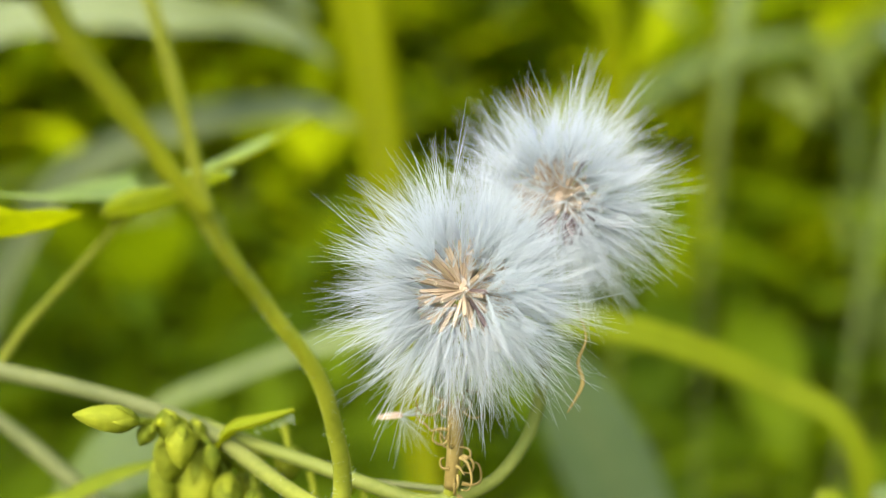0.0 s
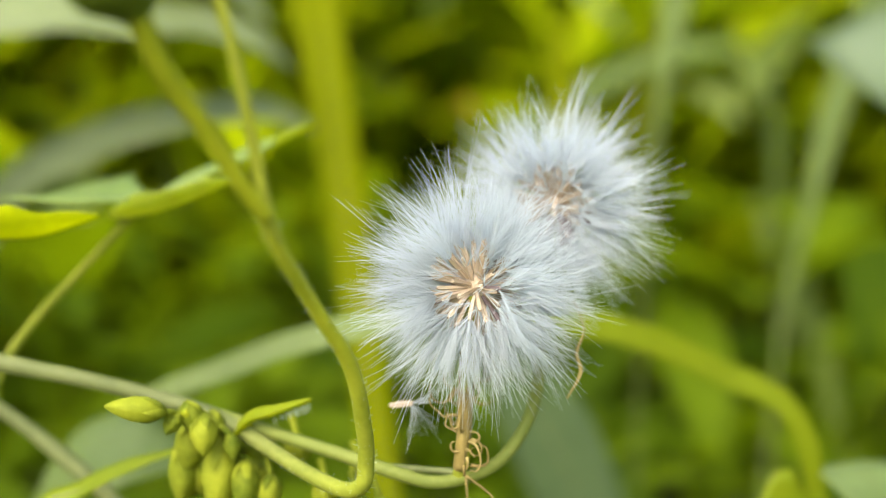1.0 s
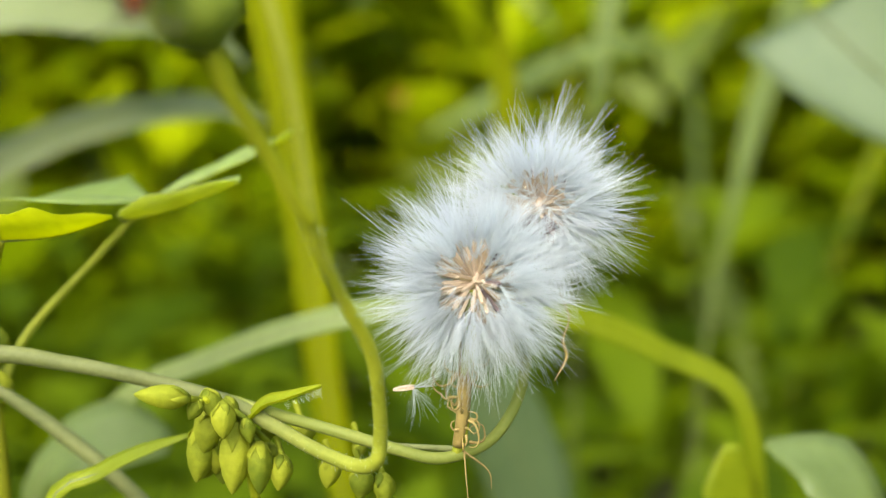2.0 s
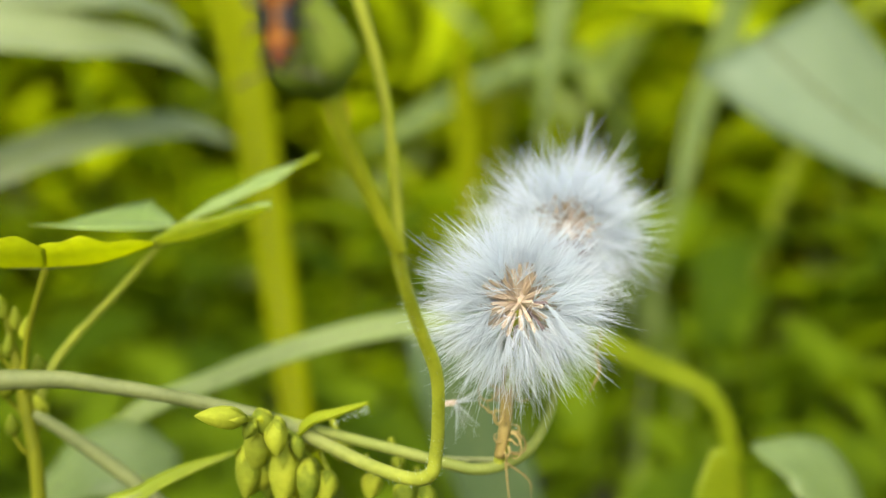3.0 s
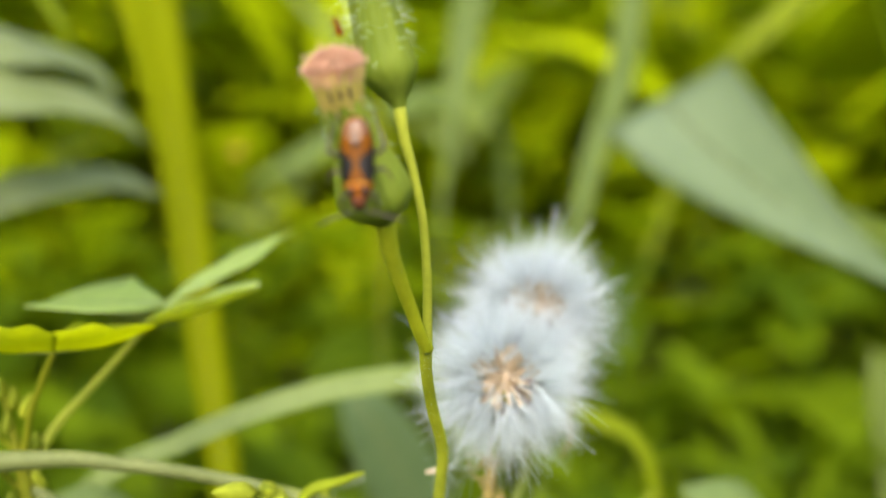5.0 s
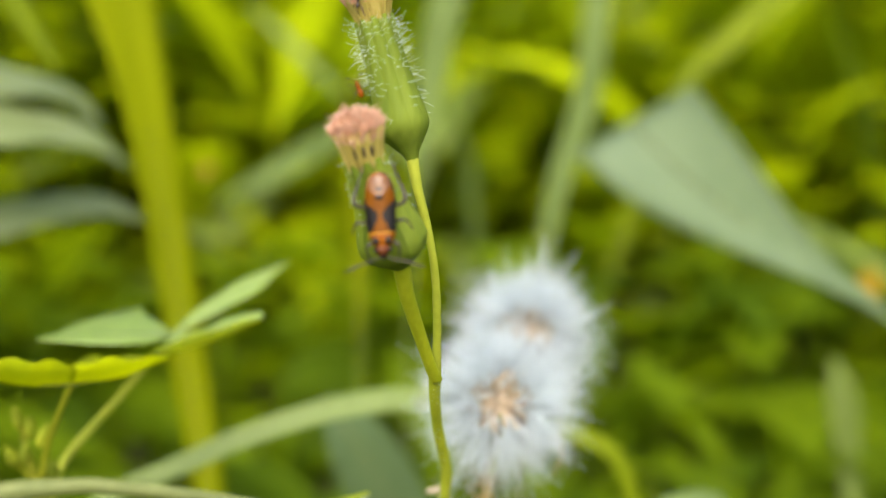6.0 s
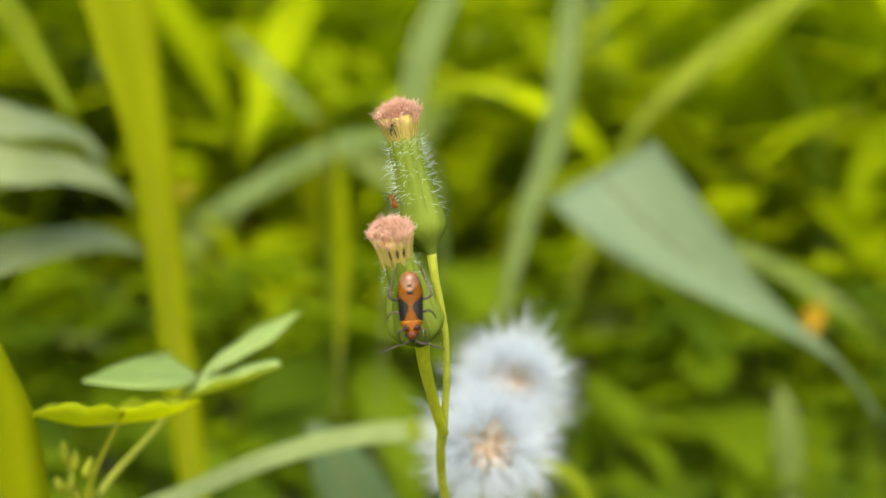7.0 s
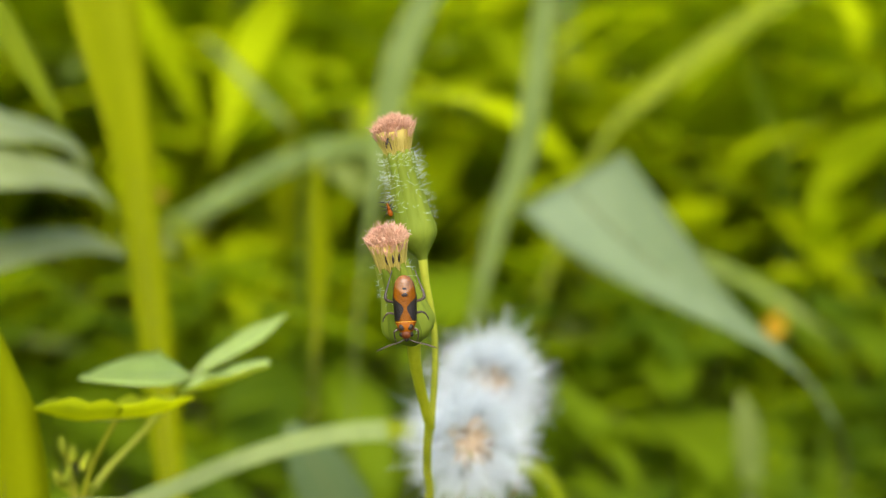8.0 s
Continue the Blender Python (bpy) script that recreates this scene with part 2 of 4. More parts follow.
def sheet(edge_a, edge_b, n=24, across=6, sag=0.1, thick=0.03):
    """A leaf spread between two edge lines given in centimetres; sag bows it between the edges."""
    a, b = spline([v(*p) for p in edge_a], n), spline([v(*p) for p in edge_b], n)
    c, top = across + 1, []
    for i in range(n + 1):
        t = a[min(i + 1, n)] - a[max(i - 1, 0)]
        up = np.cross(b[i] - a[i], t)
        up /= np.linalg.norm(up) + 1e-12
        w = np.linalg.norm(b[i] - a[i])
        for q in np.linspace(0, 1, c):
            top.append(a[i] + (b[i] - a[i]) * q + up * w * sag * (abs(2 * q - 1) - 1))
    k, faces = len(top), []
    low = [p - np.array((0, -thick * CM, thick * CM)) for p in top]
    for i in range(n):
        for j in range(across):
            x = i * c + j
            faces += [(x, x + 1, x + c + 1, x + c), (k + x, k + x + c, k + x + c + 1, k + x + 1)]
        for x in (i * c, i * c + across):
            faces.append((x, x + c, k + x + c, k + x))
    for x in [*range(across), *range(n * c, n * c + across)]:
        faces.append((x, k + x, k + x + 1, x + 1))
    return np.array(top + low), faces


def leaf_from(pts, widths, normal, n=16, **kw):
    return ribbon(spline([v(*p) for p in pts], n), widths, normal, **kw)


POINTED = (0.75, 0.95, 1.0, 0.97, 0.86, 0.7, 0.5, 0.3, 0.08)
FRONT = (0.35, 0.8, 1.0, 1.0, 0.95, 0.86, 0.74, 0.6, 0.3)
BLUNT = (0.08, 0.4, 0.68, 0.86, 0.97, 1.0, 0.97, 0.86, 0.35)
ROUND = (0.1, 0.45, 0.72, 0.9, 1.0, 1.0, 0.94, 0.75, 0.25)
MEADOW_LEAF = (0.06, 0.5, 0.85, 1.0, 0.95, 0.8, 0.55, 0.28, 0.02)
BROAD = (0.7, 0.84, 0.94, 1.0, 1.0, 0.95, 0.84, 0.6, 0.1)


def turned(a, b, spin=0.0):
    """A pose at a whose z axis points to b."""
    d = Vector(b) - Vector(a)
    return Matrix.Translation(a) @ d.to_track_quat("Z", "Y").to_matrix().to_4x4() @ Matrix.Rotation(spin, 4, "Z")


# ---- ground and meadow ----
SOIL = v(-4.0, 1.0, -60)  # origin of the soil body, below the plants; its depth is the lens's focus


def build_ground():
    rings = [0.02, 0.1, 0.2, 0.35, 0.6, 1, 2, 4, 8, 20, 60, 300, 2000]
    verts, faces, k = [(0, 0, 0)], [], 48
    for r in rings:
        for j in range(k):
            a = 2 * math.pi * j / k
            x, y = r * math.cos(a), r * math.sin(a)
            verts.append((x, y, 0.012 * noise.noise((x * 6, y * 6, 0)) if r < 30 else 0.0))
    for j in range(k):
        faces.append((0, 1 + j, 1 + (j + 1) % k))
        for i in range(len(rings) - 1):
            a = 1 + i * k
            faces.append((a + j, a + k + j, a + k + (j + 1) % k, a + (j + 1) % k))
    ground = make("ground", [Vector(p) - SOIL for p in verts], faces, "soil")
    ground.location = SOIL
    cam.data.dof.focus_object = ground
    tagged(ground, "dark soil under dense meadow plants", "ground", kind="structure")


def blades_mesh(name, bases, heights, leans, turns, widths, droops, mat, label, rings=6):
    """Many separate grass blades in one mesh: each a folded strip that rises, leans and droops."""
    n = len(bases)
    s = np.linspace(0, 1, rings)[None, :]
    dirx, diry = np.cos(turns)[:, None], np.sin(turns)[:, None]
    out = leans[:, None] * s**1.6 * heights[:, None]
    up = heights[:, None] * (s - droops[:, None] * s**3)
    cx, cy, cz = bases[:, 0:1] + dirx * out, bases[:, 1:2] + diry * out, bases[:, 2:3] + up
    w = widths[:, None] * np.interp(s[0], [0, 0.3, 0.7, 1], [0.6, 1, 0.8, 0.03])[None, :] / 2
    spin = turns[:, None] + np.random.default_rng(1).uniform(0.9, 2.2, (n, 1))
    sx, sy = np.cos(spin), np.sin(spin)
    vs = np.stack([np.stack([cx + q * w * sx, cy + q * w * sy, cz + abs(q) * w * 0.35], -1) for q in (-1, 0, 1)], 2)
    verts = vs.reshape(-1, 3)
    base = (np.arange(n) * rings * 3)[:, None, None]
    ij = np.array([[i * 3 + j, i * 3 + j + 1, (i + 1) * 3 + j + 1, (i + 1) * 3 + j] for i in range(rings - 1) for j in range(2)])[None]
    faces = (base + ij).reshape(-1, 4)
    me = bpy.data.meshes.new(name)
    me.from_pydata(verts.tolist(), [], faces.tolist())
    me.materials.append(MAT[mat])
    me.polygons.foreach_set("use_smooth", [True] * len(me.polygons))
    return tagged(new(name, me), label, "grass", kind="stuff")


def build_meadow():
    rng = np.random.default_rng(11)

    def scatter(n, near, far, power=1.0, wide=(-35, 62)):
        r = near + (far - near) * rng.random(n) ** power
        a = np.radians(rng.uniform(*wide, n))
        x, y = -4 + r * np.sin(a), -3 + r * np.cos(a)
        return np.stack([x, y, np.zeros(n)], -1) * CM

    def grass(name, n, near, far, low, high, width, mat, label, power=1.0, wide=(-35, 62), lean=(0.05, 0.7)):
        b = scatter(n, near, far, power, wide)
        blades_mesh(name, b, rng.uniform(low, high, n) * CM, rng.uniform(*lean, n), rng.uniform(0, 6.283, n), rng.uniform(0.5, 1, n) * width * CM, rng.uniform(0, 0.45, n), mat, label)

    grass("meadow_grass", 150, 100, 150, 16, 42, 2.6, "meadow", "yellow-green meadow grass behind the flowers", lean=(0.2, 1.0))
    grass("tall_grass", 700, 110, 200, 24, 60, 4.6, "meadow", "tall yellow-green grass standing farther back", lean=(0.2, 1.1))
    grass("matt_grass", 130, 80, 160, 14, 36, 2.0, "meadow_grey", "grey-green broad grass among the meadow")
    grass("low_grass", 1500, 16, 70, 3, 8, 0.9, "shaded_low_leaf", "short grass close to the soil")
    grass("near_side_grass", 3500, 60, 420, 18, 45, 4.5, "meadow", "meadow grass on the near side of the flowers", wide=(70, 320), lean=(0.1, 0.7))
    grass("far_grass", 1600, 160, 600, 50, 130, 10, "meadow", "far tall grass and scrub", wide=(-60, 90), lean=(0.2, 1.2))

    def leaves(name, n, near, far, low, high, size, mat, label, slim=1.0, wide=(-35, 62)):
        b = scatter(n, near, far, wide=wide)
        b[:, 2] = rng.uniform(low, high, n) * CM
        pieces = []
        for p in b:
            a, tilt, length = rng.uniform(0, 6.283), rng.uniform(-0.5, 0.7), size * rng.uniform(0.5, 1.2) * CM
            d = np.array([math.cos(a) * math.cos(tilt), math.sin(a) * math.cos(tilt), math.sin(tilt)])
            line = np.array([p + d * length * s - np.array([0, 0, 0.25 * length * s * s]) for s in np.linspace(0, 1, 6)])
            pieces.append(flat_leaf(line, slim * length * rng.uniform(0.3, 0.55)))
        vs, fs = join(pieces)
        tagged(make(name, vs, fs, mat), label, "foliage", kind="stuff")

    leaves("broad_foliage", 1900, 72, 180, 3, 46, 11.0, "meadow", "broad yellow-green leaves of low meadow herbs")
    leaves("high_foliage", 440, 76, 125, 14, 46, 11.0, "meadow", "broad yellow-green leaves of taller meadow herbs")
    leaves("matt_foliage", 620, 72, 180, 4, 46, 10.5, "meadow_grey", "broad grey-green leaves of low meadow herbs")
    leaves("slender_foliage", 760, 68, 170, 5, 46, 22.0, "meadow", "slender yellow-green leaves crossing in the meadow", slim=0.27)
    leaves("slender_matt_foliage", 260, 66, 190, 5, 44, 28.0, "meadow_grey", "slender grey-green leaves crossing in the meadow", slim=0.27)
    leaves("low_foliage", 800, 26, 75, 1, 7, 4.6, "shaded_low_leaf", "low herb leaves close to the soil")
    leaves("middle_foliage", 380, 45, 80, 4, 12, 8.0, "shaded_low_leaf", "green herb leaves in the shade of taller ones")
    leaves("side_foliage", 2600, 70, 115, 3, 46, 5.5, "meadow", "yellow-green leaves beside the drooping grass", wide=(-32, 2))
    leaves("side_matt_foliage", 120, 76, 125, 10, 44, 11.0, "meadow_grey", "grey-green leaves beside the drooping grass", wide=(-32, 2))
    leaves("far_foliage", 1000, 120, 280, 5, 60, 20.0, "meadow", "far broad yellow-green leaves")


def flat_leaf(line, width):
    n = len(line)
    t = np.gradient(line, axis=0)
    side = np.cross(t, (0, 0, 1.0))
    side /= np.linalg.norm(side, axis=1, keepdims=True) + 1e-9
    w = np.interp(np.linspace(0, 1, n), np.linspace(0, 1, 9), MEADOW_LEAF) * width / 2
    vs = np.concatenate([np.stack([line[i] + q * side[i] * w[i] + np.array([0, 0, abs(q) * 0.25 * w[i]]) for q in (-1, 0, 1)]) for i in range(n)])
    fs = [(i * 3 + j, i * 3 + j + 1, i * 3 + j + 4, i * 3 + j + 3) for i in range(n - 1) for j in range(2)]
    return vs, fs


# ---- single blades and leaves behind the flowers ----
def blade_thing(name, label, pts, widths, normal, mat="blade", category="grass blade", fold=0.3, n=20, group="", under=None):
    """One blade or leaf with a midrib, standing as a thing of its own; places in centimetres."""
    base = v(*pts[0])
    top = thing(name, label, category, group, at=base)
    vs, fs = leaf_from(pts, widths, normal, n=n, fold=fold, thick=0.03)
    leaf = make("blade", vs, fs, mat, top)
    if under:  # past this share of its length the blade is turned over
        leaf.data.materials.append(MAT[under[0]])
        for p in leaf.data.polygons:
            p.material_index = int((min(p.vertices) % ((n + 1) * 5)) // 5 >= under[1] * n)
    line = [tuple(p) for p in pts]
    rv, rf = tube([(x, y, z) for x, y, z in line], [0.03, 0.026, 0.01], n=n, seg=6)
    make("midrib", rv, rf, "pale_stem", top, "pale midrib")
    return top


def build_single_blades():
    g = "single grass blades"
    # the long arching blade behind the seed heads
    blade_thing("grass_blade", "long pale green grass blade arching behind the seed heads",
        [(-6.2, 13.8, -15), (-5.5, 13.3, -8.6), (-4.7, 12.98, -5.2), (-3.6, 12.52, -3.36), (-2.36, 12.09, -2.69), (-1.33, 11.98, -2.32), (-0.12, 12.0, -2.10), (1.09, 11.95, -2.07), (2.43, 12.08, -2.34), (3.7, 12.3, -2.9), (4.65, 12.1, -3.5), (4.95, 12.0, -5.2), (5.05, 12.0, -8.0)],
        [0.2, 0.21, 0.22, 0.25, 0.29, 0.31, 0.34, 0.37, 0.38, 0.36, 0.32, 0.26, 0.2], (0.1, -0.85, 0.55), mat="arch_blade", group=g, n=48, under=("blade", 0.58))
    blade_thing("grass_blade", "wide upright yellow-green grass blade behind the trefoil",
        [(0.7, 20.3, -15), (-0.05, 20.5, -9), (-0.6, 20.6, -5.1), (-1.45, 20.8, 2.0), (-2.2, 21, 5.8), (-3.1, 21.4, 11)],
        [0.45, 0.5, 0.66, 0.92, 1.6, 1.6], (0.15, -1, 0.3), mat="bright_blade", group=g)
    blade_thing("grass_blade", "upright yellow-green grass blade in the meadow",
        [(16.5, 62.3, -15), (15.8, 60.7, -8.9), (15.0, 59.1, -2.5), (14.5, 57.5, 0.7), (14.2, 55.9, 3.9), (13.9, 54.3, 6.5)], [0.48, 0.64, 1.44, 1.6, 1.44, 0.32], (0.1, -1, 0.3), mat="bright_blade", group=g)
    blade_thing("grass_blade", "narrow yellow-green grass blade in the meadow",
        [(3.7, 22.6, -15), (3.65, 22.4, -8), (3.6, 22.3, -3), (3.6, 22.2, -0.5), (3.5, 22.1, 1.2), (3.4, 22, 2.6)], [0.04, 0.04, 0.08, 0.6, 0.6, 0.1], (0.1, -1, 0.3), mat="bright_blade", group=g)
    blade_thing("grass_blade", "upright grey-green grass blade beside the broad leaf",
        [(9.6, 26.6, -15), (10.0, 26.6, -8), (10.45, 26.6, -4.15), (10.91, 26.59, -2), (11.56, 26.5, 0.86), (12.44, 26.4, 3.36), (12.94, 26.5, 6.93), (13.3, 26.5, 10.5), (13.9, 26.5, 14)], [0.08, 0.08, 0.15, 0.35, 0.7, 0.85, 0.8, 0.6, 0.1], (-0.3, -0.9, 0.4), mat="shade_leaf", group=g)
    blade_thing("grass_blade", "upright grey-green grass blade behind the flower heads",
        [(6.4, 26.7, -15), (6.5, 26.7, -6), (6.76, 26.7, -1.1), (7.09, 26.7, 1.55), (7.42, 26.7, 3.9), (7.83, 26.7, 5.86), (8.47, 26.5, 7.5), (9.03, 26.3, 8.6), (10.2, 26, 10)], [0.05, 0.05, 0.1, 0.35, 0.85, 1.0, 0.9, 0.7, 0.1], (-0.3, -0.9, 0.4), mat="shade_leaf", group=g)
    blade_thing("grass_blade", "leaning grass blade with a pale sheen in the meadow",
        [(20.3, 43.1, -15), (22.2, 42.3, -7.3), (25.1, 40.7, 3.3), (27.7, 39.3, 6.8), (30.4, 38.3, 9.2), (34.1, 36.7, 11.9), (37.9, 35.1, 13.5)], [0.2, 0.3, 0.5, 1.2, 1.44, 1.28, 0.48], (-0.3, -0.6, 0.7), mat="blade", group=g)
    blade_thing("grass_blade", "leaning yellow-green grass blade in the meadow",
        [(-11, 19, -15), (-10.5, 19, -4), (-9, 18.6, 4), (-7, 18.3, 6.6), (-5.2, 18, 5.8), (-4.2, 18, 4.4), (-3.3, 18, 2.9)], [0.5, 0.6, 0.6, 0.6, 0.6, 0.5, 0.1], (0.1, -1, 0.3), group=g)
    for pts, wid in (
        ([(-11, 19, -15), (-10, 18.6, -4), (-8.2, 18.6, 1.2), (-6.2, 18.8, 2.1), (-4.5, 19, 2.05), (-3.6, 19.4, 2.0), (-2.7, 19.8, 1.8), (-1.95, 20.2, 1.3)], [0.6, 1.1, 1.5, 1.6, 1.5, 1.3, 0.9, 0.1]),
        ([(-12, 21, -15), (-11, 20.5, -4), (-8.6, 20, 2.2), (-6.3, 20, 3.0), (-4.5, 20, 2.95), (-3.7, 20.4, 2.9), (-3.0, 20.8, 2.7), (-2.4, 21, 2.2)], [0.6, 1.0, 1.3, 1.4, 1.3, 1.1, 0.8, 0.1]),
        ([(-11, 20, -15), (-9.5, 20, -6), (-7.5, 20, -1.4), (-5.8, 20, -0.2), (-4.5, 20, 0.25), (-3.5, 20.4, 0.45), (-2.5, 20.8, 0.5), (-1.6, 21, 0.2)], [0.5, 0.8, 1.1, 1.2, 1.1, 1.0, 0.8, 0.1]),
    ):
        blade_thing("drooping_leaf", "pale grey-green drooping grass leaf behind the trefoil", pts, wid, (-0.1, -0.6, 0.8), mat="pale_leaf", category="leaf", group="drooping leaves", n=30)
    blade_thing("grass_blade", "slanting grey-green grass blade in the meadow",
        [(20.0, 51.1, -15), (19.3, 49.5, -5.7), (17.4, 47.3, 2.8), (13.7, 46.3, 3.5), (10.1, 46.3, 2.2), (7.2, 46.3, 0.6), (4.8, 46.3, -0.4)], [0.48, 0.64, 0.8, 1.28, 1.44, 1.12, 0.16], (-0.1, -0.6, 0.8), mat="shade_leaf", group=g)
    blade_thing("grass_blade", "short grey-green leaf in the meadow",
        [(14.2, 54.3, -15), (13.3, 51.1, -8.9), (11.7, 46.3, 1.3), (10.2, 43.7, 3.9), (8.5, 43.1, 5.4), (7.0, 43.1, 6.9), (5.7, 43.1, 8.1)], [0.48, 0.64, 0.64, 0.96, 1.28, 0.96, 0.16], (0.2, -0.6, 0.8), mat="meadow_grey", group=g)
    # broad folded leaf
    top = thing("broad_leaf", "broad grey-green folded leaf with a long pointed tip", "leaf", at=v(17.4, 17.5, -15))
    tail = [(15.6, 15.4, -3.9), (14.6, 15.4, -2.8)]
    lower = tail + [(13.6, 15.5, -2.05), (12.34, 15.85, -1.42), (10.89, 16.31, -0.80), (9.46, 16.75, -0.16), (8.07, 17.18, 0.62), (7.0, 17.66, 1.62)]
    upper = [(x + 0.05, y, z + 0.06) for x, y, z in tail] + [(13.7, 15.5, -1.85), (12.75, 15.75, -1.05), (11.85, 16.05, -0.1), (11.05, 16.3, 0.98), (10.30, 16.6, 2.02), (9.52, 16.95, 3.05)]
    make("blade", *sheet(lower, upper, n=32, sag=0.07), "broad_leaf", top)
    middle = [tuple((a + b) / 2 for a, b in zip(p, q)) for p, q in zip(lower, upper)]
    make("midrib", *tube([(x, y + 0.10 + 0.01 * k, z - 0.04 * k / 4) for k, (x, y, z) in enumerate(middle)], [0.05, 0.05, 0.04, 0.03], n=30, seg=6), "pale_stem", top, "pale midrib")
    make("stalk", *tube([(17.4, 17.5, -15.2), (17.2, 16.8, -9), (16.5, 15.8, -5.4), (15.62, 15.4, -3.87)], [0.04, 0.03, 0.025, 0.025]), "pale_stem", top)


def build_low_leaves():
    blade_thing("herb_leaf", "rounded grey-green herb leaf close to the flowers",
        [(5.7, 9.4, -15), (5.6, 9.4, -9), (5.4, 9.5, -5.6), (5.1, 9.6, -4.4), (4.75, 9.9, -3.75), (4.2, 10.3, -3.55)], [0.1, 0.1, 0.2, 1.0, 1.25, 0.15], (0.2, -0.6, 0.8), mat="grey_leaf", category="leaf", fold=0.1)
    blade_thing("herb_leaf", "bright yellow-green herb leaf beside a grey-green one",
        [(4.1, 10.4, -15), (4.0, 10.4, -9), (3.95, 10.5, -5.5), (3.9, 10.5, -4.6), (3.85, 10.5, -4.1), (3.85, 10.5, -3.6)], [0.1, 0.1, 0.25, 0.75, 0.75, 0.2], (0.1, -0.9, 0.4), mat="leaf", category="leaf", fold=0.1)
    blade_thing("herb_leaf", "broad grey-green herb leaf under the bowed stem",
        [(-5.0, 12.6, -15), (-4.9, 12.6, -9), (-4.7, 12.5, -4.9), (-4.2, 12.2, -3.87), (-3.5, 12, -3.6), (-2.85, 12, -3.72)], [0.1, 0.1, 0.2, 1.0, 1.25, 0.35], (0.0, -0.55, 0.8), mat="grey_leaf", category="leaf", fold=0.1)
    blade_thing("herb_leaf", "broad green leaf with painted-in dimness, hanging behind the seed heads",
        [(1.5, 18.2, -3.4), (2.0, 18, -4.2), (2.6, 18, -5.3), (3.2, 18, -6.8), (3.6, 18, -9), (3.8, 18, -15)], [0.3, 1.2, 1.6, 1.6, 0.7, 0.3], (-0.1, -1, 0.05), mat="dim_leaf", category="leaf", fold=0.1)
    blade_thing("herb_leaf", "bright yellow-green pointed leaf beside the trefoil",
        [(-5.6, 9.2, -15), (-5.5, 9.2, -9), (-5.3, 9.2, -4), (-5.22, 9.1, -2), (-5.3, 9.05, -0.7), (-5.5, 9, 0.8)], [0.15, 0.2, 0.8, 1.1, 0.9, 0.05], (0.3, -0.8, 0.5), mat="bright_blade", category="leaf", fold=0.2)

    blade_thing("grass_blade", "short green grass blade below the buds",
        [(-4.6, 9.2, -15), (-4.5, 9.1, -6), (-3.72, 8.85, -3.45), (-3.18, 8.75, -3.0), (-2.75, 8.68, -2.78), (-2.25, 8.58, -2.6)], [0.15, 0.16, 0.17, 0.17, 0.14, 0.04], (-0.2, -0.7, 0.7), mat="leaf", group="single grass blades")
    blade_thing("herb_leaf", "hanging pale grey-green leaf among low herbs",
        [(21.8, 24.4, -15), (21.27, 24.2, -9.4), (20.77, 24, -7.2), (20.3, 23.8, -5.9), (19.95, 23.7, -5.0)], [0.06, 0.6, 1.05, 0.9, 0.1], (-0.4, -0.85, 0.35), mat="meadow_grey", category="leaf", fold=0.1)


